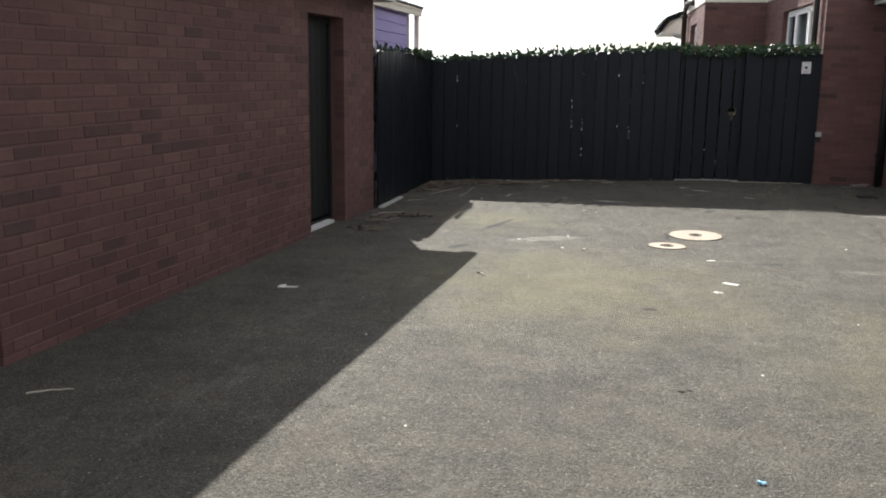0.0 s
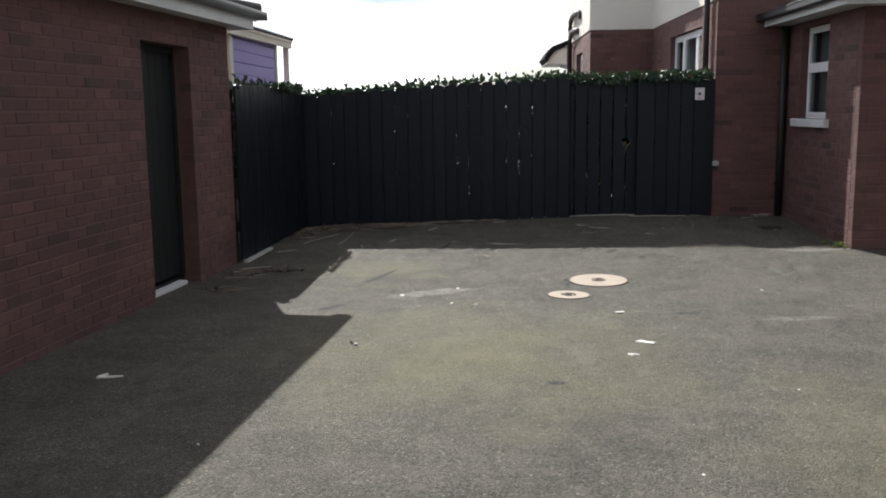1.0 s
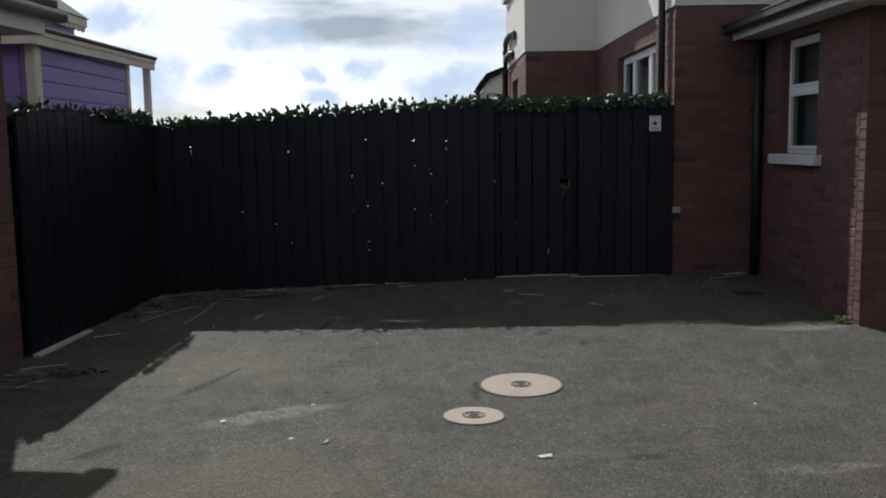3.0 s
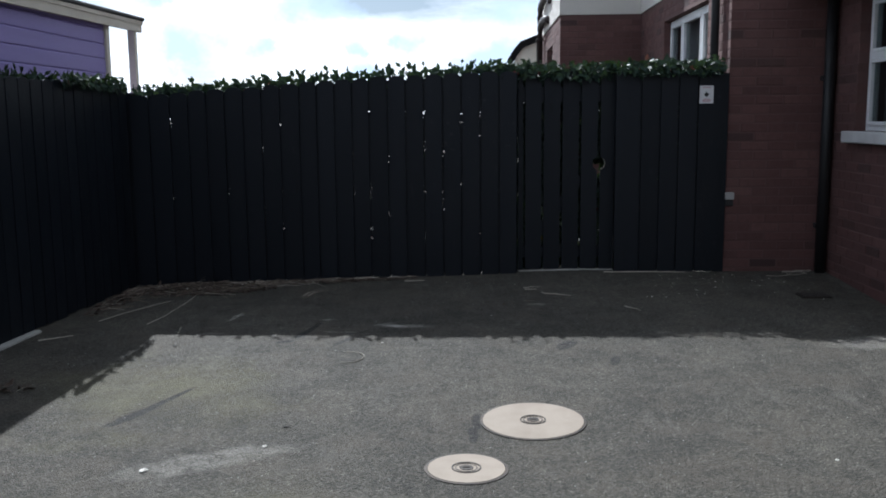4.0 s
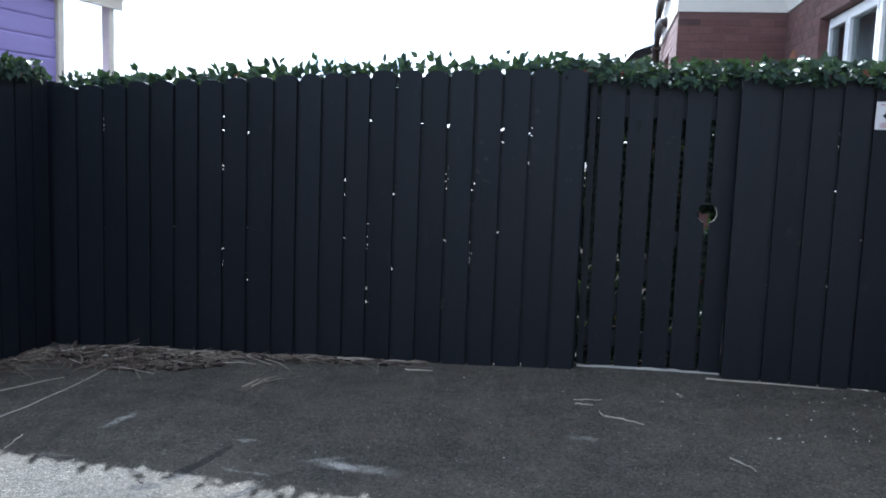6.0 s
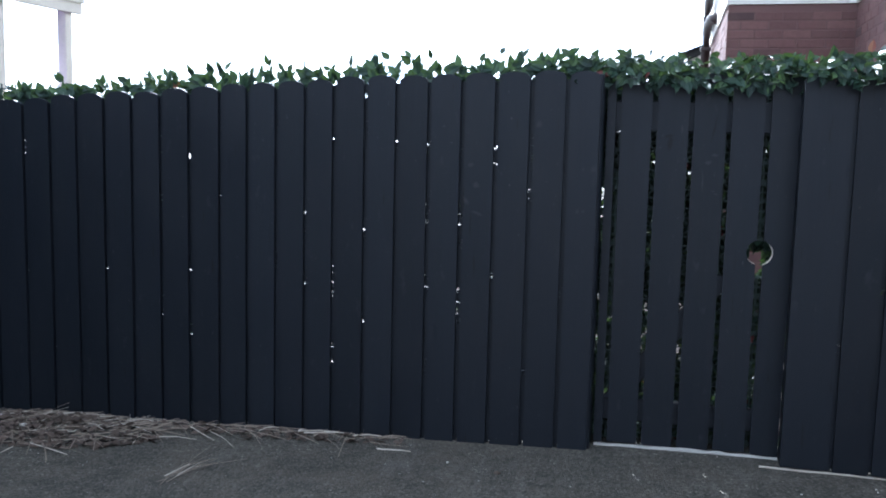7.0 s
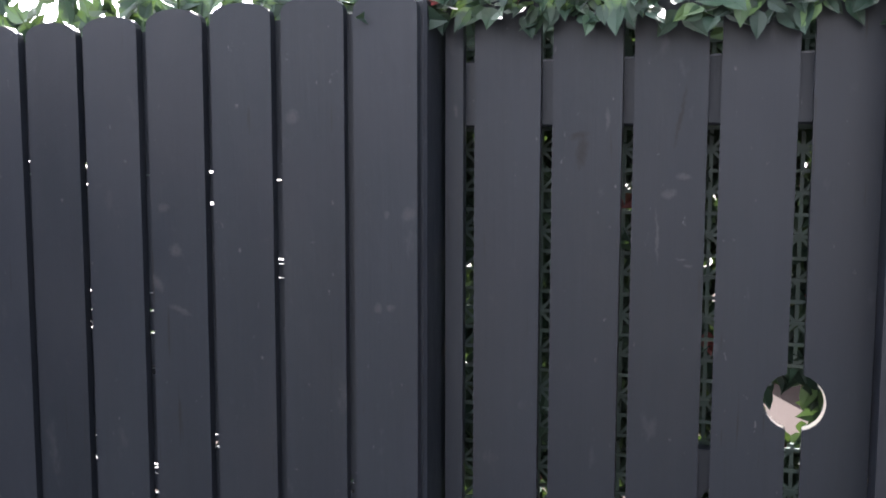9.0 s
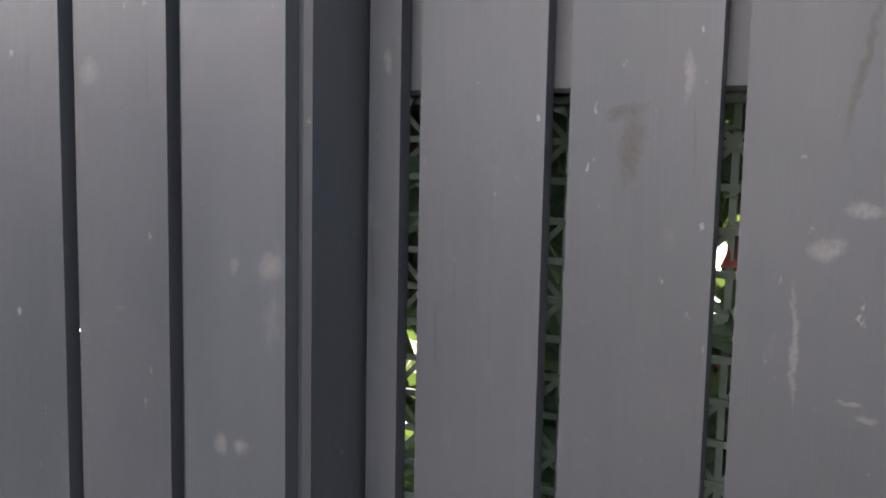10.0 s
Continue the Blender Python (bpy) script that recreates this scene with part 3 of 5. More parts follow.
single("wall_outbuilding_back", block(-8.2, 0.0, 3.4, 3.6, -0.02, 2.24, SHED), MORTAR, "plain back wall closing the outbuilding", "wall", kind="structure")
single("wall_outbuilding_front", block(-8.2, -8.0, 0.25, 3.4, -0.02, 2.24, SHED), MORTAR, "plain far wall closing the outbuilding", "wall", kind="structure")


def shed_door(name, opening):
    u0, u1, _, z1 = opening
    door = thing(name, SHED @ Vector(((u0 + u1) / 2, 0.14, 0.0)), "dark closed boarded door set back in a brick opening", "door", kind="structure")
    leaf = bmesh.new()
    n = 6
    for i in range(n):
        a, b = u0 + 0.05 + (u1 - u0 - 0.1) * i / n, u0 + 0.05 + (u1 - u0 - 0.1) * (i + 1) / n
        box(leaf, a + 0.003, b - 0.003, 0.165, 0.20, 0.08, z1 - 0.05, SHED)
    part("door_leaf", leaf, DOORDARK, door)
    trim = bmesh.new()
    box(trim, u0, u0 + 0.05, 0.14, 0.215, 0.05, z1, SHED), box(trim, u1 - 0.05, u1, 0.14, 0.215, 0.05, z1, SHED), box(trim, u0 + 0.05, u1 - 0.05, 0.14, 0.215, z1 - 0.05, z1, SHED)
    part("door_frame", trim, DOORDARK, door)
    part("door_step", block(u0 + 0.004, u1 - 0.004, 0.152, 0.235, -0.02, 0.05, SHED), DOORDARK, door)
    part("threshold", block(u0 + 0.004, u1 - 0.12, 0.07, 0.15, -0.02, 0.032, SHED, 0.006), SILLSTONE, door, "worn pale threshold")
    part("door_handle", block(u0 + 0.1, u0 + 0.115, 0.12, 0.163, 0.95, 1.07, SHED, 0.003), IRON, door)
    return door


shed_door("door_1", DOOR_A)
shed_door("door_2", DOOR_B)

def hip_courses(m, u0, u1, v0, v1, z, pitch, count):
    """Overlapping tile courses on the four slopes of a hipped roof."""
    bm = bmesh.new()
    half = (v1 - v0) / 2
    top = z + half * math.tan(radians(pitch))
    low = [Vector((u0, v0, z)), Vector((u1, v0, z)), Vector((u1, v1, z)), Vector((u0, v1, z))]
    ridge = [Vector((u0 + half, v0 + half, top)), Vector((u1 - half, v0 + half, top))]
    for a, b, c, d in ((low[0], low[1], ridge[1], ridge[0]), (low[1], low[2], ridge[1], ridge[1]), (low[2], low[3], ridge[0], ridge[1]), (low[3], low[0], ridge[0], ridge[0])):
        for k in range(count):
            f0, f1 = k / count, min(1.0, (k + 1) / count + 0.02)
            p = [a.lerp(d, f0), b.lerp(c, f0), b.lerp(c, f1), a.lerp(d, f1)]
            up = [bm.verts.new(m @ (q + Vector((0, 0, 0.03 if i < 2 else 0.008)))) for i, q in enumerate(p)]
            down = [bm.verts.new(m @ (q - Vector((0, 0, 0.012)))) for q in p]
            bm.faces.new(up), bm.faces.new(down[::-1])
            for i in range(4):
                bm.faces.new((up[i], down[i], down[(i + 1) % 4], up[(i + 1) % 4]))
    return bm


shed_roof = thing("roof_outbuilding", SHED @ Vector((-4, 1.7, 2.2)), "low dark tiled roof with grey gutter and white fascia", "roof", kind="structure")
part("fascia", block(-8.3, 0.22, -0.175, -0.15, 2.225, 2.36, SHED), FASCIA, shed_roof, "weathered white fascia board")
part("soffit", block(-8.3, 0.2, -0.15, 0.003, 2.232, 2.245, SHED), FASCIA, shed_roof)
part("end_fascia", block(0.22, 0.245, -0.175, 3.8, 2.225, 2.36, SHED), FASCIA, shed_roof)
part("verge_board", block(0.245, 0.37, -0.17, -0.15, 2.31, 2.40, SHED), FASCIA, shed_roof)
part("end_soffit", block(0.0, 0.219, 0.003, 3.7, 2.242, 2.255, SHED), FASCIA, shed_roof)
gut = bmesh.new()
prof = [(0.062 * math.cos(a), 0.075 * math.sin(a)) for a in (math.pi * (1 + k / 8) for k in range(9))]
prof += [(0.056 * math.cos(a), 0.069 * math.sin(a)) for a in (math.pi * (2 - k / 8) for k in range(9))]
prism([(x, z) for x, z in prof], 8.70, SHED @ pose(-8.3, -0.205, 2.395, 0, 0, -90), gut)
part("gutter", gut, GUTTER, shed_roof, "grey half-round gutter", True)
part("gutter_end", block(0.397, 0.403, -0.265, -0.145, 2.322, 2.395, SHED), GUTTER, shed_roof)
part("tile_course", hip_courses(SHED, -8.5, 0.35, -0.2, 3.9, 2.36, 17, 8), TILE, shed_roof)
hip_low, hip_high = Vector((0.35, -0.2, 2.385)), Vector((-1.7, 1.85, 2.385 + 2.05 * math.tan(radians(17))))
for k in range(8):
    p, q = hip_low.lerp(hip_high, k / 8), hip_low.lerp(hip_high, (k + 1.15) / 8)
    part("hip_tile", tube([SHED @ (p + Vector((0, 0, 0.035))), SHED @ (q + Vector((0, 0, 0.004)))], 0.062, 10, taper=0.85), TILE, shed_roof)

# ---- house ----
HOUSE_X, HOUSE_Y, EXT_X, EXT_Y = 2.06, 12.5, 2.90, 10.37
BAND = 2.70  # where the roughcast begins
house_front = brick_wall("wall_house_front", "dark red brick house wall beside the gate in shade", plane_frame(HOUSE_X, HOUSE_Y, 0), 0, 0.9, 0.02, BAND, 0.25, (), 140, 0.4)
single("wall_house_front_upper", block(HOUSE_X - 0.012, 8.0, HOUSE_Y - 0.012, HOUSE_Y + 0.25, BAND, 5.3), RENDER, "pale grey roughcast upper wall of the house", "wall", kind="structure")
SIDE = plane_frame(HOUSE_X, 16.6, -90)
WIN_SIDE = (1.42, 3.34, 1.2, 2.45)
side_wall = brick_wall("wall_house_side", "red brick side wall of the house beyond the fence", SIDE, 0.0, 3.995, 0.02, BAND, 0.25, (WIN_SIDE,), 0)
single("wall_house_side_upper", block(HOUSE_X - 0.012, HOUSE_X + 0.25, HOUSE_Y + 0.25, 16.6, BAND, 5.3), RENDER, "pale grey roughcast upper side wall with a patch of sun", "wall", kind="structure")
brick_wall("wall_house_wing", "red brick wall of the house wing facing the yard", plane_frame(1.05, 16.6, 0), 0, 1.2, 0.02, BAND, 0.25, (), 0)
single("wall_house_wing_upper", block(1.038, HOUSE_X + 0.3, 16.588, 16.85, BAND, 5.3), RENDER, "pale grey roughcast upper wall of the house wing", "wall", kind="structure")
WING = plane_frame(1.05, 19.8, -90)
brick_wall("wall_wing_side", "sunlit red brick side wall of the house wing", WING, 0.0, 3.095, 0.02, BAND, 0.25, ((1.03, 2.05, 1.3, 2.42),), 0)
WIN_UPPER = (0.25, 1.55, 3.88, 4.9)
single("wall_wing_side_upper", wall_core(WING, 0.0, 2.95, BAND, 5.3, 0.25, (WIN_UPPER,), -0.012), RENDER, "sunlit roughcast upper side wall of the wing", "wall", kind="structure")
house_roof = thing("roof_house", (5, 18, 5.3), "dark tiled roof of the two-storey house", "roof", kind="structure")
part("eaves", block(1.75, 8.3, 12.2, 22.3, 5.3, 5.42), FASCIA, house_roof)
part("slope", prism([(1.75, 5.42), (8.3, 5.42), (5.0, 7.1)], 10.1, pose(0, 12.2, 0)), TILE, house_roof)
part("wing_eaves", block(0.75, 1.745, 16.3, 20.1, 5.3, 5.42), FASCIA, house_roof)
part("wing_slope", prism([(16.3, 5.42), (20.1, 5.42), (18.2, 6.6)], 3.0, pose(3.7, 0, 0, 0, 0, 90)), TILE, house_roof)
single("wall_house_far", block(2.32, 8.0, 22.0, 22.25, 0.0, 5.3), RENDER, "plain far wall closing the house", "wall", kind="structure")
single("wall_house_end", block(8.0, 8.25, 12.5, 22.25, 0.0, 5.3), RENDER, "plain end wall closing the house", "wall", kind="structure")
single("wall_wing_far", block(1.3, 2.32, 19.8, 22.0, 0.0, 5.3), RENDER, "plain far wall closing the wing", "wall", kind="structure")

def upvc_window(name, m, u0, u1, z0, z1, label, uprights, transoms, deep, sill_out=0.06, drape=True, w=0.055, s=0.04, bar=0.04, post=0.035):
    """A white plastic window in an opening; deep: how far its frame is set back."""
    win = thing(name, m @ Vector(((u0 + u1) / 2, deep, z0)), label, "window", kind="structure")
    outer = bmesh.new()
    box(outer, u0, u0 + w, deep, deep + 0.07, z0, z1, m, 0.005), box(outer, u1 - w, u1, deep, deep + 0.07, z0, z1, m, 0.005)
    box(outer, u0 + w, u1 - w, deep, deep + 0.07, z0, z0 + w, m, 0.005), box(outer, u0 + w, u1 - w, deep, deep + 0.07, z1 - w, z1, m, 0.005)
    part("window_frame", outer, UPVC, win)
    us, zs = [u0 + w, *uprights, u1 - w], [z0 + w, *transoms, z1 - w]
    for u in uprights:
        part("mullion", block(u - post, u + post, deep - 0.004, deep + 0.066, z0 + w, z1 - w, m, 0.005), UPVC, win)
    for z in transoms:
        part("transom", block(u0 + w, u1 - w, deep - 0.007, deep + 0.063, z - bar, z + bar, m, 0.005), UPVC, win)
    for a, b in zip(us, us[1:]):
        for c, d in zip(zs, zs[1:]):
            sash = bmesh.new()
            a1, b1 = a + (post if a in uprights else 0), b - (post if b in uprights else 0)
            c1, d1 = c + (bar if c in transoms else 0), d - (bar if d in transoms else 0)
            box(sash, a1, a1 + s, deep - 0.012, deep + 0.05, c1, d1, m, 0.004), box(sash, b1 - s, b1, deep - 0.012, deep + 0.05, c1, d1, m, 0.004)
            box(sash, a1 + s, b1 - s, deep - 0.012, deep + 0.05, c1, c1 + s, m, 0.004), box(sash, a1 + s, b1 - s, deep - 0.012, deep + 0.05, d1 - s, d1, m, 0.004)
            sash_ob = part("sash", sash, UPVC, win)
            pane = part("pane", block(a1 + s, b1 - s, deep + 0.015, deep + 0.021, c1 + s, d1 - s, m), GLASS, sash_ob)
            pane.visible_shadow = False
    if sill_out:
        part("window_sill", block(u0 - 0.11, u1 + 0.11, -sill_out, deep + 0.02, z0 - 0.09, z0 - 0.001, m, 0.008), SILLSTONE, win, "thick pale painted sill")
    if drape:
        cloth, n = bmesh.new(), 60
        rows = [[cloth.verts.new(m @ Vector((u0 + (u1 - u0) * i / n, deep + 0.16 + 0.022 * math.sin(i * 0.9) + 0.01 * math.sin(i * 2.3), z))) for i in range(n + 1)] for z in (z0 - 0.05, z1 + 0.05)]
        for i in range(n):
            cloth.faces.new((rows[0][i], rows[0][i + 1], rows[1][i + 1], rows[1][i]))
        hung = new("net_curtain", mesh_of("net_curtain", cloth, CURTAIN, True))
        hung.modifiers.new("thickness", "SOLIDIFY").thickness = 0.003
        tagged(hung, "grey curtain hanging behind the window glass", "curtain")
    room = bmesh.new()
    box(room, u0 - 0.2, u1 + 0.2, deep + 0.30, deep + 0.34, z0 - 0.3, z1 + 0.2, m)
    tagged(new("wall_room", mesh_of("wall_room", room, ROOMDARK)), "dim room wall behind the window", "wall", kind="structure")
    return win


upvc_window("window_1", SIDE, *WIN_SIDE, "white three-light plastic window in the brick side wall", (2.05, 2.85), (), 0.075, 0.05, w=0.05, s=0.034, post=0.028)
upvc_window("window_3", WING, 1.03, 2.05, 1.3, 2.42, "narrow white window in the wing's side wall", (), (), 0.09, 0.05)

upvc_window("window_4", WING, *WIN_UPPER, "white upper window over a thick sill on the wing", (0.9,), (), 0.06, 0.09)

downpipe = thing("drain_pipe", (HOUSE_X - 0.06, 12.79, 0.05), "black plastic drainpipe on the brick side wall", "drainpipe")
part("pipe", tube([(HOUSE_X - 0.055, 12.79, 0.06), (HOUSE_X - 0.055, 12.79, 5.3)], 0.036, 12), BLACKPLASTIC, downpipe, "", True)
for z in (0.9, 3.9):
    part("bracket", block(HOUSE_X - 0.1, HOUSE_X, 12.74, 12.84, z, z + 0.04, bevel=0.004), BLACKPLASTIC, downpipe)
cornerpipe = thing("drain_pipe", (EXT_X - 0.05, HOUSE_Y - 0.05, 0.12), "black drainpipe in the dark corner of two brick walls", "drainpipe")
part("pipe", tube([(EXT_X - 0.06, HOUSE_Y - 0.06, 0.11), (EXT_X - 0.06, HOUSE_Y - 0.06, 2.35)], 0.042, 12), BLACKPLASTIC, cornerpipe, "", True)
for z in (0.5, 1.7):
    part("bracket", block(EXT_X - 0.11, EXT_X - 0.01, HOUSE_Y - 0.06, HOUSE_Y, z, z + 0.04, bevel=0.004), BLACKPLASTIC, cornerpipe)

# the low wing with the window
EXT = plane_frame(EXT_X, HOUSE_Y, -90)
WIN_EXT = (0.46, 1.27, 1.30, 2.31)
brick_wall("wall_extension_side", "dark red brick wall of the low extension with a window", EXT, 0.0, HOUSE_Y - EXT_Y - 0.105, 0.02, 2.4, 0.22, (WIN_EXT,), 260, 1.9)
brick_wall("wall_extension_front", "red brick front wall of the low extension in shade", plane_frame(EXT_X, EXT_Y, 0), 0.0, 3.2, 0.0, 2.4, 0.22, (), 120, 0.2)
upvc_window("window_2", EXT, *WIN_EXT, "white plastic two-light window over a pale sill", (), (1.86,), 0.08, 0.06, w=0.042, s=0.03, bar=0.022)
single("wall_extension_far", block(6.1, 6.3, EXT_Y + 0.22, HOUSE_Y, 0.0, 2.4), MORTAR, "plain far wall closing the extension", "wall", kind="structure")
ext_roof = thing("roof_extension", (4.5, 11.4, 2.4), "dark hipped roof of the extension with black gutter and white fascia", "roof", kind="structure")
OX, OY = EXT_X - 0.27, EXT_Y - 0.27
part("soffit", block(OX, 6.4, OY, EXT_Y, 2.375, 2.40), FASCIA, ext_roof)
part("soffit", block(OX, EXT_X, EXT_Y, HOUSE_Y, 2.375, 2.40), FASCIA, ext_roof)
part("fascia", block(OX - 0.02, OX, OY - 0.02, HOUSE_Y, 2.365, 2.47), FASCIA, ext_roof, "white fascia board")
part("fascia", block(OX, 6.4, OY - 0.02, OY, 2.365, 2.47), FASCIA, ext_roof, "white fascia board")
for ends in (((OX - 0.075, HOUSE_Y, 2.475), (OX - 0.075, OY - 0.075, 2.47)), ((OX - 0.075, OY - 0.075, 2.47), (6.4, OY - 0.075, 2.475))):
    (x0, y0, z0), (x1, y1, z1) = ends
    along_y = x0 == x1
    x0, x1, y0, y1 = min(x0, x1) - 0.046, max(x0, x1) + (0.046 if along_y else 0), min(y0, y1) - (0.046 if not along_y else -0.047), max(y0, y1) + (0.046 if not along_y else 0)
    part("gutter", block(x0, x1, y0, y1, 2.425, 2.505, bevel=0.014), BLACKPLASTIC, ext_roof, "black gutter")
    lip = (x0 - 0.006, x0 + 0.006, y0, y1) if along_y else (x0, x1, y0 - 0.006, y0 + 0.006)
    part("gutter_lip", block(*lip, 2.494, 2.508, bevel=0.003), BLACKPLASTIC, ext_roof)
hip = bmesh.new()
a, b, c, d = Vector((OX - 0.05, HOUSE_Y, 2.5)), Vector((OX - 0.05, OY - 0.05, 2.5)), Vector((6.4, OY - 0.05, 2.5)), Vector((6.4, HOUSE_Y, 2.5))
rise = 0.42
top_a, top_c = Vector((OX + 2.3, HOUSE_Y, 2.5 + 2.35 * rise)), Vector((6.4, HOUSE_Y, 2.5 + 2.35 * rise))
for k in range(9):
    f0, f1 = k / 9, (k + 1) / 9 + 0.015
    lift = Vector((0, 0, 0.012))
    for lo0, lo1, hi0, hi1 in ((a, b, top_a, top_a), (b, c, top_a, top_c)):
        p = [lo0.lerp(hi0, f0) + lift * 2.4, lo1.lerp(hi1, f0) + lift * 2.4, lo1.lerp(hi1, min(f1, 1)) + lift * 0.4, lo0.lerp(hi0, min(f1, 1)) + lift * 0.4]
        up = [hip.verts.new(q) for q in p]
        down = [hip.verts.new(q - Vector((0, 0, 0.02))) for q in p]
        hip.faces.new(up), hip.faces.new(down[::-1])
        for i in range(4):
            hip.faces.new((up[i], down[i], down[(i + 1) % 4], up[(i + 1) % 4]))
part("tile_course", hip, TILE, ext_roof)
part("hip_ridge", tube([b + Vector((0, 0, 0.05)), top_a + Vector((0, 0, 0.05))], 0.06, 8), TILE, ext_roof)

# ---- beyond the wing: pipes and a porch hood ----
swan = thing("drain_pipe", (1.0, 19.88, 0.1), "dark brown swan-neck drainpipes on the wing's far corner", "drainpipe")
part("pipe", tube([(1.045, 17.9, 3.06), (1.005, 17.95, 3.11), (0.985, 18.35, 3.13), (0.98, 18.9, 3.13), (0.98, 19.2, 3.08), (0.98, 19.3, 2.96), (1.0, 19.32, 2.82)], 0.05, 10), BROWNPIPE, swan, "", True)
part("pipe", tube([(1.045, 18.2, 2.79), (1.005, 18.25, 2.83), (0.985, 18.6, 2.85), (0.98, 19.0, 2.85), (0.98, 19.25, 2.79), (0.98, 19.36, 2.6), (0.98, 19.36, 0.1)], 0.05, 10), BROWNPIPE, swan, "", True)
part("hopper", block(0.98, 1.037, 17.82, 17.97, 3.0, 3.12, bevel=0.01), BROWNPIPE, swan)
part("bracket", block(0.92, 1.04, 19.30, 19.42, 2.60, 2.65, bevel=0.01), BROWNPIPE, swan)
hood = thing("porch_hood", (1.3, 20.5, 2.3), "dark tiled porch hood with a pale gable on the wing", "porch hood")
edge_line = [(0.565, 2.44), (0.64, 2.56), (0.74, 2.68), (0.95, 2.76), (1.30, 2.91)]
part("roof", prism([(x + 0.05, z - 0.075) for x, z in edge_line] + edge_line[::-1], 1.5, pose(0, 20.42, 0)), DARKTILE, hood)
for (x0, z0), (x1, z1) in zip(edge_line, edge_line[1:]):
    n = max(1, round(math.hypot(x1 - x0, z1 - z0) / 0.085))
    for k in range(n):
        x, z = x0 + (x1 - x0) * k / n, z0 + (z1 - z0) * k / n
        part("tile_course", block(-0.012, 0.1, 20.40 + rng.uniform(-0.01, 0.01), 21.93, 0.0, 0.022, pose(x, 0, z, 0, -math.degrees(math.atan2(z1 - z0, x1 - x0)) + 4, 0), 0.004), DARKTILE, hood)
part("gable", prism([(0.63, 2.36), (1.3, 2.36), (1.3, 2.84), (0.97, 2.70), (0.78, 2.62), (0.68, 2.50)], 0.05, pose(0, 20.5, 0)), RENDER, hood)
part("soffit", block(0.6, 1.3, 20.46, 21.9, 2.335, 2.357), FASCIA, hood, "white soffit")
part("bracket", prism([(1.3, 1.9), (1.3, 2.33), (0.85, 2.33), (0.92, 2.27), (1.24, 2.18)], 0.06, pose(0, 20.6, 0)), FASCIA, hood, "white bracket")

# ---- purple cabin behind the side fence ----
CABX = -3.42
cabin = thing("garden_cabin", (-4.4, 12.3, 0.0), "purple clad garden cabin with cream posts and a felt roof", "cabin")
for k in range(18):
    z = 0.01 + 0.1325 * k
    tall = min(0.131, 2.338 - z)
    outline = [(0, z), (0.026, z), (0.028, z + 0.01), (0.028, z + tall - 0.016), (0.017, z + tall), (0, z + tall)]
    part("cladding_board", prism([(x, q) for x, q in outline], 2.06, pose(CABX - 0.028, 11.23, 0)), PURPLE, cabin)
part("wall_core", block(CABX - 0.1, CABX - 0.03, 11.15, 13.3, 0.0, 2.335), PURPLE, cabin)
part("end_wall", block(CABX - 2.0, CABX - 0.1, 11.15, 11.22, 0.0, 2.335), PURPLE, cabin)
for k in range(17):
    part("cladding_board", prism([(0, 0.01 + 0.1325 * k), (1.88, 0.01 + 0.1325 * k), (1.88, 0.141 + 0.1325 * k), (0, 0.141 + 0.1325 * k)], 0.02, pose(CABX - 2.0, 11.13, 0)), PURPLE, cabin)
part("back_wall", block(CABX - 2.1, CABX - 2.0, 11.15, 13.3, 0.0, 2.335), PURPLE, cabin)
part("front_wall", block(CABX - 2.0, CABX - 0.1, 13.2, 13.3, 0.0, 2.335), PURPLE, cabin)
part("corner_post", block(CABX - 0.06, CABX + 0.02, 11.11, 11.23, 0.0, 2.34, bevel=0.006), CREAM, cabin)
part("corner_post", block(CABX - 0.06, CABX + 0.02, 13.30, 13.37, 0.0, 2.34, bevel=0.006), CREAM, cabin)
part("porch_post", block(CABX - 0.03, CABX + 0.04, 13.93, 14.0, 0.0, 2.34, bevel=0.006), CREAM, cabin)
LEAN = pose(0, 14.0, 2.3, 0.75) @ pose(0, -14.0, -2.3)
part("fascia", block(CABX + 0.04, CABX + 0.065, 10.95, 14.08, 2.30, 2.405, LEAN, bevel=0.004), CREAM, cabin)
part("fascia_lip", block(CABX + 0.065, CABX + 0.075, 10.95, 14.09, 2.375, 2.41, LEAN), CREAM, cabin)
part("end_fascia", block(CABX - 2.2, CABX + 0.04, 10.95, 10.975, 2.30, 2.405, LEAN), CREAM, cabin)
part("roof_felt", block(CABX - 2.25, CABX + 0.09, 10.93, 14.11, 2.412, 2.45, LEAN, bevel=0.01), FELT, cabin)
tower = thing("roof_turret", (-4.4, 13.0, 2.40), "small purple turret with cream scalloped trim on the cabin roof", "turret")
part("body", block(-4.7, -4.05, 12.78, 13.62, 2.40, 2.74), PURPLE, tower)
trim = bmesh.new()
box(trim, -4.8, -3.97, 12.45, 13.78, 2.74, 2.83)
for k in range(12):
    prism([(0.0, 2.74), (0.108, 2.74), (0.09, 2.70), (0.054, 2.685), (0.018, 2.70)], 0.02, pose(-3.99, 12.46 + 0.1105 * k, 0, 0, 0, 90), trim)
part("trim", trim, CREAM, tower)
part("roof", prism([(-4.85, 2.83), (-3.95, 2.83), (-4.4, 3.15)], 1.4, pose(0, 12.42, 0)), FELT, tower)

# ---- fence ----
FY, GATE_Y = 12.458, 12.565  # the fronts of the fence boards and of the gate, which is set back


def top_z(x):
    return 1.795 + (0.03 * x if x > -0.8 else 0.065 * x + 0.028)


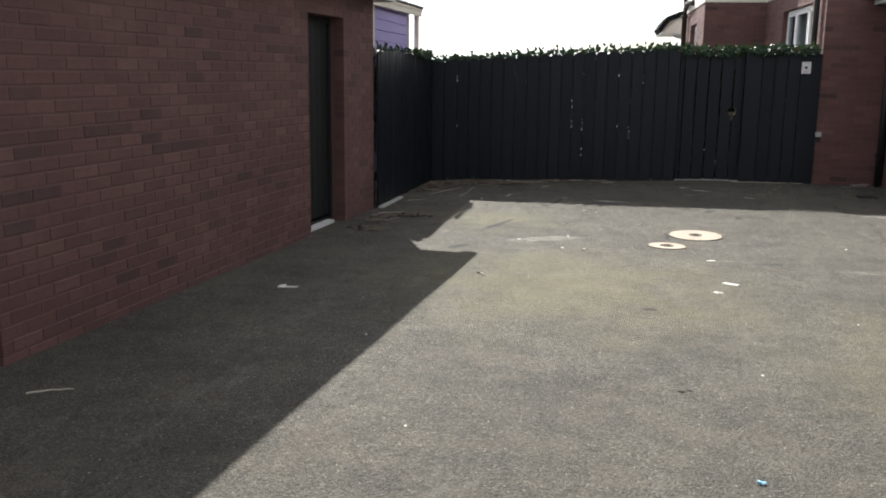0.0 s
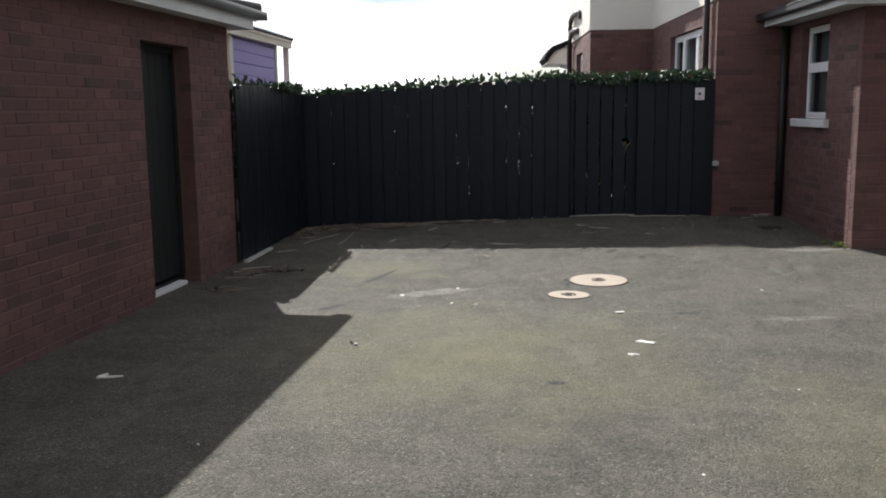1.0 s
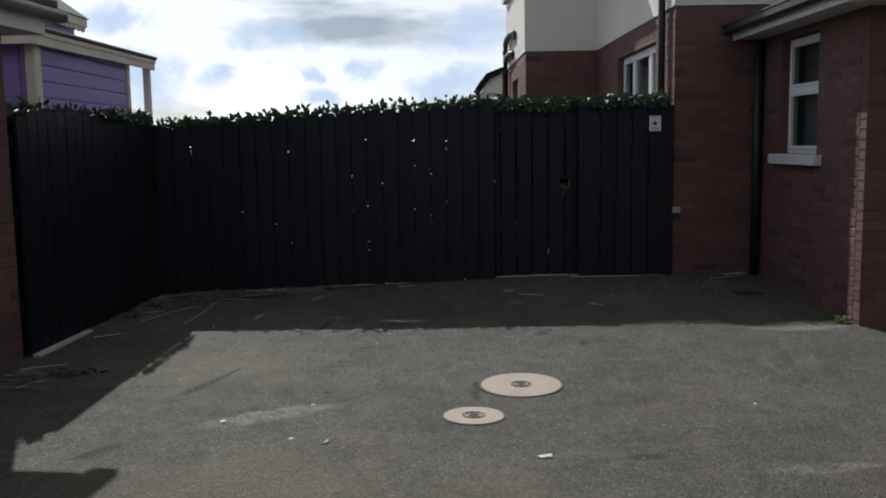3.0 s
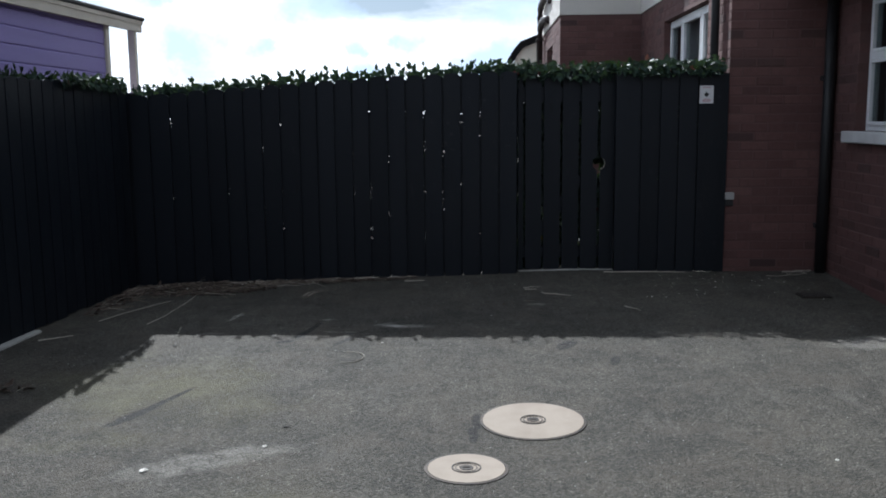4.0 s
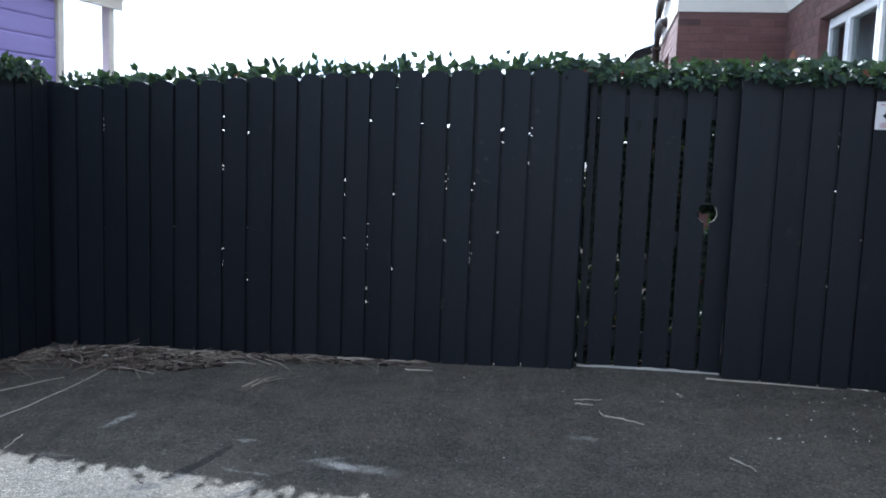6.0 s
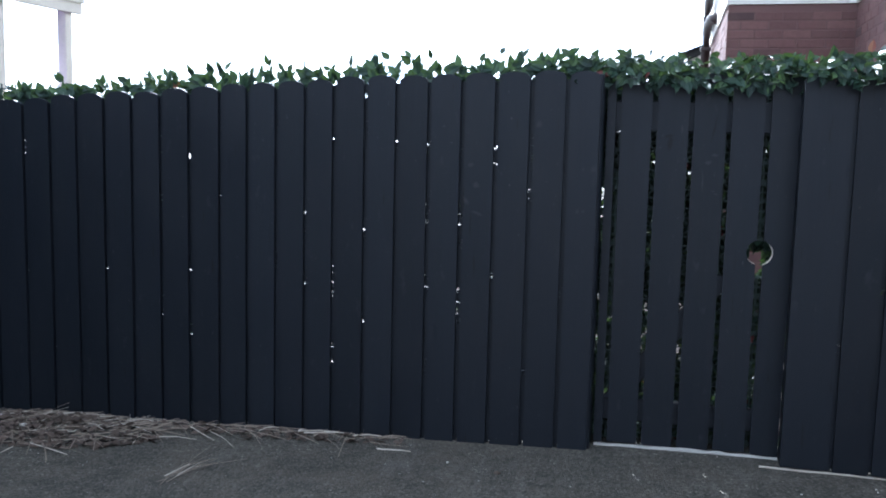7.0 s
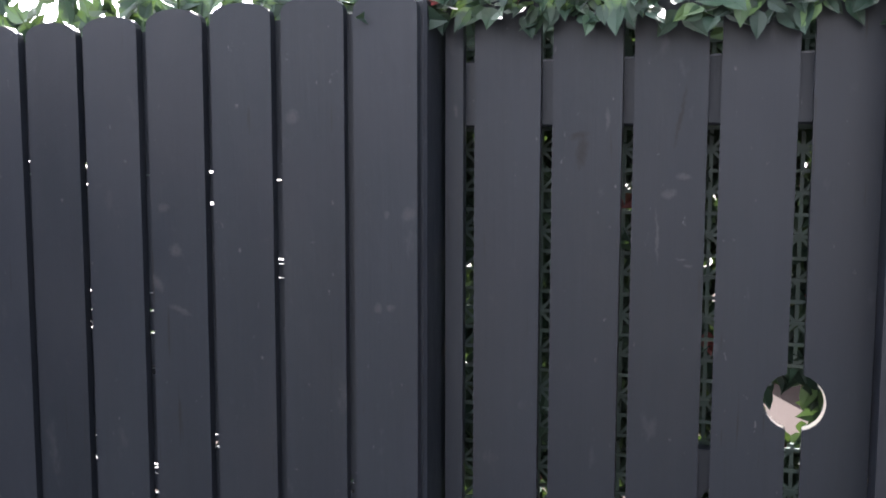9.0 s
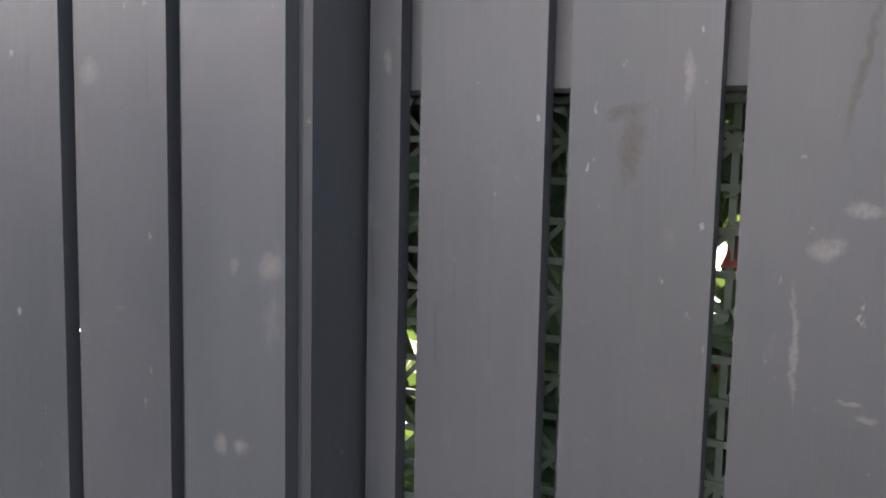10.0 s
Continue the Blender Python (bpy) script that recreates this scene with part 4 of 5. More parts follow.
def board_outline(w, z0, z1, notch=None):
    """A pale with a rounded top; notch: side and height of half a round hole."""
    arc = [(w / 2 + w / 2 * math.cos(a), z1 - 0.028 + 0.028 * math.sin(a)) for a in (math.pi * k / 10 for k in range(11))]
    right, left = [(w, z0)], [(0, z0)]
    if notch:
        side, z, r, off = notch
        pts = [(math.cos(a) * r, math.sin(a) * r) for a in (math.pi * (-0.5 + k / 12) for k in range(13))]
        if side > 0:
            right += [(w + off - p, z + q) for p, q in pts if p > off]
        else:
            return [(0, z0), (w, z0)] + arc + [(-off + p, z + q) for p, q in reversed(pts) if p > off]
    return [left[0]] + right + arc


def board(parent, x, w, z0, z1, m=None, notch=None, front=FY):
    local = pose(x, front + rng.uniform(-0.002, 0.002), 0, 0, rng.uniform(-0.07, 0.07), rng.uniform(-0.4, 0.4)) if m is None else m
    me = mesh_of("board", prism(board_outline(w, z0, z1, notch), 0.019), PAINT)
    ob = new("board", me)
    ob.parent = parent
    ob.matrix_parent_inverse = Matrix.Translation(-parent.location)
    ob.matrix_basis = local
    return ob


def backing(parent, x, w, z0, z1, y, leaks, m=None):
    """Battens behind a joint, with small breaks that let light through; leaks: height and spread of each cluster."""
    breaks = []
    for middle, spread in leaks:
        breaks += [middle] if spread < 0.015 else [middle + rng.uniform(-spread, spread) for _ in range(2 + int(spread * 80))]
    z = z0
    part("batten", block(x - w / 2, x + w / 2 - 0.013, y, y + 0.016, z0 - 0.02, z0, m), PAINT, parent)
    for c in sorted(q for q in breaks if z0 + 0.02 < q < z1 - 0.02) + [z1]:
        if c - z > 0.006:
            part("batten", block(x - w / 2, x + w / 2, y, y + 0.016, z, c, m), PAINT, parent)
        if c < z1:
            # a splinter narrows the break
            high, slot = rng.choice((0.0025, 0.003, 0.004, 0.006, 0.009)), rng.uniform(0.010, 0.016)
            ends = (x - w / 2 + slot, x + w / 2) if rng.random() < 0.5 else (x - w / 2, x + w / 2 - slot)
            part("batten", block(*ends, y, y + 0.016, max(z, c), max(z, c) + high, m), PAINT, parent)
            z = max(z, c) + high


left_panel = thing("fence_panel", (-1.3, FY, gz(-1.3, FY)), "long black painted board fence with rounded tops", "fence", "black fences")
gaps = [0.184, 0.0295, -0.1275, -0.28, -0.434, -0.585, -0.735, -0.888, -1.03, -1.177, -1.325, -1.47, -1.63, -1.785, -1.94, -2.095, -2.25, -2.405, -2.56, -2.735, -2.906]
edges = [0.325] + gaps
for a, b in zip(edges, edges[1:]):
    x = b + 0.0105
    board(left_panel, x, (a - 0.0105 if a != edges[0] else a) - x, gz(x, FY) + rng.uniform(-0.006, 0.004), top_z(x) + rng.uniform(-0.006, 0.006))
LEAKS = {0: ((0.83, 0.03),), 1: ((1.46, 0.06), (1.25, 0.03), (0.46, 0.02)), 2: ((1.40, 0.06), (0.89, 0.03)), 3: ((1.10, 0.10), (0.75, 0.09), (1.45, 0.01)),
         4: ((1.45, 0.03), (1.17, 0.08), (0.82, 0.05), (0.45, 0.05)), 5: ((1.46, 0.02), (0.67, 0.01)), 6: ((1.53, 0.05), (1.69, 0.02), (1.06, 0.05), (0.64, 0.03)),
         7: ((1.50, 0.02), (0.81, 0.08), (0.48, 0.07)), 8: ((1.72, 0.01), (1.09, 0.06), (0.81, 0.06)), 9: ((1.55, 0.04), (1.36, 0.03), (0.90, 0.04)),
         11: ((1.55, 0.05), (1.20, 0.01), (0.61, 0.01)), 12: ((1.39, 0.03), (0.83, 0.03), (0.53, 0.03)), 13: ((1.45, 0.06), (1.17, 0.02), (0.66, 0.07)),
         15: ((0.82, 0.03),), 17: ((0.38, 0.01),), 18: ((1.43, 0.06), (0.78, 0.02), (0.51, 0.01))}
for k, g in enumerate(gaps[:-1]):
    backing(left_panel, g, 0.029, gz(g, FY) + rng.choice((0.008, 0.014, 0.022)), top_z(g) - 0.035, FY + 0.0196, LEAKS.get(k, ()))
for z in (0.35, 1.0, 1.55):
    part("rail", block(-2.75, 0.23, FY + 0.036, FY + 0.075, z - 0.05, z + 0.05), RAIL, left_panel)
for x, y, deep in ((-2.94, 0.03, 0.095), (-1.2, 0.077, 0.095), (0.288, 0.0215, 0.15)):
    part("post", block(x - 0.047, x + 0.047, FY + y, FY + y + deep, gz(x, FY), 1.66 if x < 0 else 1.79, bevel=0.006), PAINT, left_panel)

gate = thing("gate", (0.75, GATE_Y, gz(0.75, GATE_Y)), "black painted board gate with a round latch hole", "gate")
HOLE = (1.018, 1.041, 0.054)
cuts = [0.349, 0.397, 0.551, 0.706, 0.862, 1.018, 1.146]
for i, (a, b) in enumerate(zip(cuts, cuts[1:])):
    x, w = a + (0.011 if i else 0), b - a - (0.022 if 0 < i < 5 else 0.011)
    notch = (1, HOLE[1], HOLE[2], 0.011) if i == 4 else (-1, HOLE[1], HOLE[2], 0.011) if i == 5 else None
    board(gate, x, w, gz(x, GATE_Y) + 0.012 + rng.uniform(0, 0.008), 1.80 + rng.uniform(-0.005, 0.005), None, notch, GATE_Y)
# bare wood only where sun catches the latch hole's rim, its pale colour brightened
edge = bmesh.new()
for start, span in ((-72, 112), (212, 40)):
    rows = []
    for k in range(15):
        a = radians(start + span * k / 14)
        rows.append([edge.verts.new((HOLE[0] + q * math.cos(a), GATE_Y + y, HOLE[1] + q * math.sin(a))) for q, y in ((0.0525, 0.001), (0.0525, 0.018), (0.0548, 0.018), (0.0548, 0.001))])
    for p, q in zip(rows, rows[1:]):
        for i in range(4):
            edge.faces.new((p[i], p[(i + 1) % 4], q[(i + 1) % 4], q[i]))
    edge.faces.new(rows[0]), edge.faces.new(rows[-1][::-1])
part("hole_edge", edge, RAWWOOD, gate, "pale raw wood on the sunlit arcs of the latch hole's edge")
for z0, z1 in ((0.24, 0.34), (1.550, 1.680)):
    part("rail", block(0.36, 1.143, GATE_Y + 0.021, GATE_Y + 0.055, z0, z1, bevel=0.004), PAINT, gate)
part("brace", prism([(0.38, 0.34), (0.48, 0.34), (0.93, 0.93), (0.83, 0.93)], 0.03, pose(0, GATE_Y + 0.021, 0)), PAINT, gate)
bar, rims = bmesh.new(), []
for k in range(28):
    x = 0.352 + 0.792 * k / 27
    z, y = gz(x, GATE_Y) - 0.004, GATE_Y - 0.022 - 0.008 * noise.noise((x * 9, 0.4, 0)) - rng.uniform(0, 0.003)
    high = z + 0.014 + 0.006 * noise.noise((x * 14, 2.1, 0)) + rng.uniform(-0.001, 0.002)
    rims.append([bar.verts.new(q) for q in ((x, y, z), (x, GATE_Y - 0.003, z), (x, GATE_Y - 0.003, high), (x, y + 0.004, high), (x, y, high - 0.004))])
for p, q in zip(rims, rims[1:]):
    for i in range(5):
        bar.faces.new((p[i], p[(i + 1) % 5], q[(i + 1) % 5], q[i]))
bar.faces.new(rims[0]), bar.faces.new(rims[-1][::-1])
part("bottom_bar", bar, CONCRETE, gate, "bare weathered bottom bar")

right_panel = thing("fence_panel", (1.6, FY, gz(1.6, FY)), "short black board fence between gate and house", "fence", "black fences")
edges = [1.145, 1.345, 1.497, 1.648, 1.804, 1.99]
for i, (a, b) in enumerate(zip(edges, edges[1:])):
    x, w = a + (0.009 if i else 0), b - a - (0.018 if 0 < i < 4 else 0.009)
    board(right_panel, x, w, gz(x, FY) + rng.uniform(0.0, 0.01), 1.795 + rng.uniform(-0.006, 0.006))
for i, g in enumerate(edges[1:-1]):
    backing(right_panel, g, 0.026, gz(g, FY) + 0.014, 1.74, FY + 0.0196, (((0.66, 0.02),), ((0.91, 0.02),), ((1.50, 0.10), (1.18, 0.05), (0.70, 0.07)), ((1.35, 0.02), (0.95, 0.02)))[i])
for z in (0.4, 1.05, 1.58):
    part("rail", block(1.26, 1.93, FY + 0.036, FY + 0.07, z - 0.045, z + 0.045), RAIL, right_panel)
for x in (1.194, 2.01):
    part("post", block(x - 0.045, x + 0.045, FY + 0.0215, FY + 0.115, gz(x, FY), 1.77), PAINT, right_panel)

# the fence along the side, from the brick corner to the back fence
SIDEF = plane_frame(-3.06, 9.97, math.degrees(math.atan2(2.5, 0.14)))
side_panel = thing("fence_panel", (-3.02, 11.3, 0), "black board fence running along the yard's side", "fence", "black fences")
for k in range(17):
    u = 0.003 + 0.1462 * k
    board(side_panel, 0, 0.135, 0.012 + rng.uniform(0, 0.02), 1.715 + rng.uniform(-0.006, 0.006), SIDEF @ pose(u, rng.uniform(-0.002, 0.002), 0, 0, rng.uniform(-0.1, 0.1), 0))
    backing(side_panel, u + 0.1406, 0.019, 0.03, 1.66, 0.0196, ((rng.uniform(0.3, 1.5), 0.01),) if k % 2 else (), SIDEF)
for z in (0.35, 1.0, 1.5):
    part("rail", block(0.01, 2.48, 0.036, 0.07, z - 0.045, z + 0.045, SIDEF), RAIL, side_panel)
for u in (0.06, 1.3, 2.42):
    part("post", block(u - 0.04, u + 0.04, 0.072, 0.15, 0.0, 1.66, SIDEF), PAINT, side_panel)
single("edging", block(0.0, 0.85, -0.06, -0.004, -0.01, 0.026, SIDEF, bevel=0.008), CONCRETE, "worn pale concrete edging along the fence foot", "edging")

# ---- ivy screen behind the fence ----
LEAF_SHAPE = ((0, 0, 0), (0.12, 0.20, 0.05), (0.34, 0.29, 0.05), (0.62, 0.22, 0.03), (0.86, 0.08, -0.02), (1, 0, -0.08), (0.86, -0.08, -0.02), (0.62, -0.22, 0.03), (0.34, -0.29, 0.05), (0.12, -0.20, 0.05), (0.42, 0, -0.04))


def add_leaf(verts, faces, at, along, facing, size):
    along = along.normalized()
    side = facing.cross(along).normalized()
    up = along.cross(side)
    k, last = len(verts), len(LEAF_SHAPE) - 1
    for a, s, u in LEAF_SHAPE:
        verts.append(at + size * (a * along + s * side + u * up))
    faces.extend((k + i, k + (i + 1) % last, k + last) for i in range(last))


def rand_dir(r, spread):
    return Vector((r.gauss(0, spread), r.gauss(0, spread), r.gauss(0, spread)))


def ivy(name, label, m, u0, u1, top, low, per_m2, per_top, drape):
    """An ivy screen: a lattice and many leaves, standing behind a fence. drape(u): how far leaves hang over its front."""
    r = random.Random(name + str(u0))
    screen = thing(name, m @ Vector(((u0 + u1) / 2, 0.13, 0.0)), label, "ivy screen", "ivy screens", "")
    verts, faces = [], []
    for _ in range(int((u1 - u0) * (top(u0) - low) * per_m2)):
        u, z = r.uniform(u0, u1), r.uniform(low, top((u0 + u1) / 2) - 0.02)
        if (u - 1.018) ** 2 + (z - 1.0) ** 2 > 0.06 ** 2 and r.random() < max(0.36, 0.70 + 0.9 * noise.noise((u * 6, z * 6, 4))) * (0.6 if z < 0.85 else 1.0):
            # the screen stays thin beside the gate post, where a slit of light shows
            thin = 0.295 < u < 0.345 and 1.04 < z < 1.30 and u0 > 0
            add_leaf(*(([], []) if thin else (verts, faces)), m @ Vector((u, r.uniform(0.125, 0.22), z)), m.to_3x3() @ (Vector((0, 0, -0.6)) + rand_dir(r, 0.5)), m.to_3x3() @ (Vector((0, -1, 0.3)) + rand_dir(r, 0.4)), r.uniform(0.04, 0.07))
    u = u0
    while u < u1:
        lump = 0.5 + 0.5 * noise.noise((u * 3.1, 1.7, 0)) + 0.35 * noise.noise((u * 13, 5.7, 0))
        foot = Vector((u, r.uniform(0.03, 0.13), top(u) - 0.045 + 0.045 * lump * r.random()))
        stem = Vector((r.gauss(0, 0.5), r.gauss(-0.1, 0.3), 1)).normalized()
        tall = min(0.095, r.uniform(0.0, 0.11) * (0.55 + lump))
        k, tip, thin = len(verts), foot + stem * tall * 0.95, Vector((0.0013, 0, 0))
        verts.extend(m @ q for q in (foot - 2 * thin - stem * 0.03, foot + 2 * thin - stem * 0.03, tip + thin, tip - thin))
        faces.append((k, k + 1, k + 2, k + 3))
        for k in range(r.choice((2, 2, 3, 3, 4))):
            turn, high = r.uniform(0, 2 * math.pi), (r.random() if k else 0.95)
            lean = stem * r.uniform(0.3, 1.3) + Vector((math.cos(turn), 0.6 * math.sin(turn) - 0.1, 0)) * r.uniform(0.1, 1.0)
            add_leaf(verts, faces, m @ (foot + stem * tall * high), m.to_3x3() @ lean, m.to_3x3() @ (Vector((0, -1, 0.3)) + rand_dir(r, 0.35)), r.uniform(0.05, 0.08) * (1.05 - 0.25 * high))
        u += r.uniform(0.5, 1.5) / per_top
    for _ in range(int((u1 - u0) * 190)):
        u = r.uniform(u0, u1)
        add_leaf(verts, faces, m @ Vector((u, r.uniform(0.04, 0.15), top(u) - r.uniform(-0.012, 0.10))), m.to_3x3() @ Vector((r.gauss(0, 0.9), -0.1, r.gauss(0.0, 0.35))), m.to_3x3() @ (Vector((0, -1, 0.2)) + rand_dir(r, 0.3)), r.uniform(0.05, 0.08))
    for _ in range(int((u1 - u0) * 330)):
        u = r.uniform(u0, u1)
        hang = drape(u)
        if hang > 0.01:
            z = top(u) + 0.045 - (hang + 0.05) * r.random() ** 0.8
            lean = Vector((r.gauss(0, 0.6), r.gauss(-0.35, 0.3), r.uniform(-1.0, 0.35)))
            add_leaf(verts, faces, m @ Vector((u, r.uniform(-0.045, -0.008), z)), m.to_3x3() @ lean, m.to_3x3() @ (Vector((0, -1, 0.55)) + rand_dir(r, 0.35)), r.uniform(0.042, 0.066))
    me = bpy.data.meshes.new("leaves")
    me.from_pydata(verts, [], faces)
    me.materials.append(LEAF)
    ob = new("leaves", me)
    ob.parent, ob.matrix_parent_inverse = screen, Matrix.Translation(-screen.location)
    tagged(ob, "glossy green artificial ivy leaves", kind="stuff")
    bars = bmesh.new()
    t, pitch = 0.0036, 0.042
    hi = top((u0 + u1) / 2) - 0.03
    for k in range(int((u1 - u0) / pitch) + 1):
        u = u0 + k * pitch
        for a, b in (((low, 0.93), (1.07, hi)) if abs(u - 1.018) < 0.065 else ((low, hi),)):
            box(bars, u - t, u + t, 0.112, 0.117, a, b, m)
    for k in range(int((hi - low) / pitch) + 1):
        z = low + k * pitch
        for a, b in (((u0, 0.953), (1.083, u1)) if abs(z - 1.0) < 0.065 and u0 < 0.95 < u1 else ((u0, u1),)):
            box(bars, a, b, 0.108, 0.113, z - t, z + t, m)
    for k in range(int((u1 - u0) / pitch)):
        for j in range(int((hi - low) / pitch)):
            if (k * 7 + j * 3) % 4 < 3 and math.hypot(u0 + (k + 0.5) * pitch - 1.018, low + (j + 0.5) * pitch - 1.0) > 0.08:
                a, b = Vector((u0 + k * pitch, 0.11, low + j * pitch)), Vector((u0 + (k + 1) * pitch, 0.11, low + (j + 1) * pitch))
                if (k + j) % 2:
                    a.x, b.x = b.x, a.x
                n = Vector((b.z - a.z, 0, a.x - b.x)).normalized() * t * 0.9
                bars.faces.new([bars.verts.new(m @ q) for q in (a + n, b + n, b - n, a - n)])
    part("lattice", bars, LATTICE, screen, "green plastic lattice")
    return screen


BACKF, GATEF = plane_frame(0, FY, 0), plane_frame(0, GATE_Y, 0)


def drape_front(u):
    return 0.07 + 0.035 * noise.noise((u * 4, 0, 0)) if u > -2 else max(0.0, 0.05 * (-2.2 - u))


ivy("ivy_screen", "artificial ivy screen topping the long black fence", BACKF, -2.9, 0.3, lambda u: top_z(u) + 0.022, 0.15, 450, 26, lambda u: 0.0)
ivy("ivy_screen", "artificial ivy screen behind and over the gate", GATEF, 0.06, 1.16, lambda u: 1.825, 0.12, 11000, 26, drape_front)
ivy("ivy_screen", "artificial ivy screen over the short fence", BACKF, 1.165, 2.0, lambda u: 1.83 + 0.02 * (u - 1.1), 0.15, 1800, 30, drape_front)
ivy("ivy_screen", "artificial ivy screen along the side fence", SIDEF, 0.0, 2.4, lambda u: 1.725, 0.6, 500, 26, lambda u: max(0.0, 0.05 * (u - 1.2)))

# ---- sign on the fence ----
SX, SY, SZ = 1.813, FY - 0.004, 1.526
sign = thing("warning_sign", (SX + 0.056, SY, SZ), "small white sign with a black emblem on the black fence", "sign")
part("plate", block(SX, SX + 0.112, SY - 0.003, SY, SZ, SZ + 0.144, bevel=0.001), SIGNWHITE, sign)
part("emblem", prism([(SX + a, SZ + b) for a, b in ((0.033, 0.073), (0.045, 0.084), (0.051, 0.098), (0.058, 0.088), (0.073, 0.078), (0.078, 0.071), (0.068, 0.065), (0.063, 0.052), (0.051, 0.056), (0.041, 0.062))], 0.001, pose(0, SY - 0.0045, 0)), SIGNBLACK, sign, "plain black emblem")
for z, w in ((0.128, 0.07), (0.034, 0.05), (0.025, 0.07), (0.015, 0.062)):
    part("text_bar", block(SX + 0.056 - w / 2, SX + 0.056 + w / 2, SY - 0.0042, SY - 0.0032, SZ + z - 0.003, SZ + z + 0.003), SIGNPINK, sign)

# ---- small fixtures ----
wallbox = thing("wall_box", (2.09, HOUSE_Y - 0.02, 0.735), "small grey plastic box on the brick wall", "junction box")
part("body", block(2.05, 2.124, HOUSE_Y - 0.045, HOUSE_Y, 0.738, 0.797, bevel=0.006), GREYBOX, wallbox)
part("lower_cover", block(2.055, 2.12, HOUSE_Y - 0.03, HOUSE_Y, 0.685, 0.733, bevel=0.004), BLACKPLASTIC, wallbox)

# ---- manhole covers ----
def manhole(x, y, r, label):
    z = (gz(x, y + r) + gz(x, y - r)) / 2
    lid = thing("manhole_cover", (x, y, z), label, "manhole cover", "round yard covers")
    tilt = pose(x, y, z, math.degrees(math.atan2(gz(x, y + r) - gz(x, y - r), 2 * r)), -math.degrees(math.atan2(gz(x + r, y) - gz(x - r, y), 2 * r)))

    def laid(bm):
        bmesh.ops.transform(bm, matrix=tilt, verts=bm.verts)
        return bm

    part("rim", laid(ring(bmesh.new(), 0, 0, -0.02, 0.004, r - 0.004, r + 0.007, 56)), IRON, lid)
    part("lid", laid(disc(bmesh.new(), 0, 0, -0.02, 0.006, r - 0.006, 56)), COVER, lid)
    eye = part("lock_ring", laid(ring(bmesh.new(), 0, 0, 0.004, 0.009, 0.056, 0.062, 36)), IRON, lid)
    part("lock_ring", laid(ring(bmesh.new(), 0, 0, 0.004, 0.008, 0.043, 0.047, 36)), IRON, lid)
    part("lock_plate", laid(disc(bmesh.new(), 0, 0, 0.004, 0.0085, 0.030, 24)), IRON, lid)
    part("keyhole", laid(block(-0.014, 0.014, -0.006, 0.006, 0.0085, 0.011)), DARKBIT, eye)
    return lid


manhole(0.267, 9.13, 0.248, "large round buff manhole cover set in asphalt")
manhole(-0.046, 8.53, 0.168, "smaller round buff manhole cover set in asphalt")

# ---- loose things on the ground ----
def crooked(a, b, bend, n=7, seed=0, lift=0.006):
    r = random.Random(seed)
    a, b = Vector(a), Vector(b)
    side = Vector((-(b - a).y, (b - a).x)).normalized()
    out = []
    for i in range(n):
        f = i / (n - 1)
        p = a.lerp(b, f) + side * (bend * math.sin(math.pi * f) + r.uniform(-0.006, 0.006) * (0 < i < n - 1))
        out.append((p.x, p.y, gz(p.x, p.y) + lift + r.uniform(0, 0.004)))
    return out


def twig(a, b, bend, radius, material, label, seed):
    return single("twig", tube(crooked(a, b, bend, 8, seed, radius), radius, 5, taper=0.6), material, label, "twig", "loose twigs")


for i, (a, b, bend, rad, mat, label) in enumerate((
    ((-0.60, 12.28), (-0.44, 12.28), 0.0, 0.006, STRAW, "short dry straw stalk on the asphalt"),
    ((0.52, 11.70), (0.70, 11.62), 0.015, 0.006, STRAW, "bent pale twig on the asphalt"),
    ((0.52, 11.70), (0.49, 11.77), 0.0, 0.004, STRAW, "thin pale twig end on the asphalt"),
    ((1.05, 11.3), (1.14, 11.18), 0.01, 0.005, STRAW, "short pale twig on the asphalt"),
    ((0.36, 11.93), (0.50, 11.95), 0.0, 0.004, STRAW, "thin straw stalk on the asphalt"),
    ((0.37, 11.86), (0.46, 11.86), 0.0, 0.005, STRAW, "thin straw stalk on the asphalt"),
    ((1.06, 12.435), (1.73, 12.425), 0.006, 0.007, STRAW, "long pale cane lying at the fence foot"),
    ((-2.68, 11.1), (-2.38, 11.75), 0.03, 0.0045, STRAW, "long dry stem lying across the leaf heap"),
    ((-2.29, 10.97), (-2.25, 11.95), -0.03, 0.0045, STRAW, "long dry stem lying across the leaf heap"),
    ((-3.3, 3.93), (-3.12, 4.03), 0.015, 0.008, STRAW, "pale stick in the shade by the brick wall"),
    ((-2.97, 9.60), (-2.72, 9.72), 0.01, 0.006, STRAW, "dry stalk by the brick corner"),
    ((-2.85, 10.55), (-2.68, 10.68), 0.0, 0.006, STRAW, "dry stalk near the side fence"),
    ((-2.02, 10.88), (-1.98, 10.7), 0.0, 0.004, STRAW, "dry stalk on the asphalt"),
)):
    twig(a, b, bend, 0.75 * rad, mat, label, i)
arc = [(-0.79 + 0.115 * math.sin(a) * (1.0 if a < 1.6 else 1.05), 10.13 - 0.115 * math.cos(a)) for a in (3.3 * k / 13 for k in range(14))]
single("twig", tube([(x, y, gz(x, y) + 0.005) for x, y in arc], 0.003, 5, taper=0.6), STRAW, "curled dry stem on the asphalt", "twig", "loose twigs")

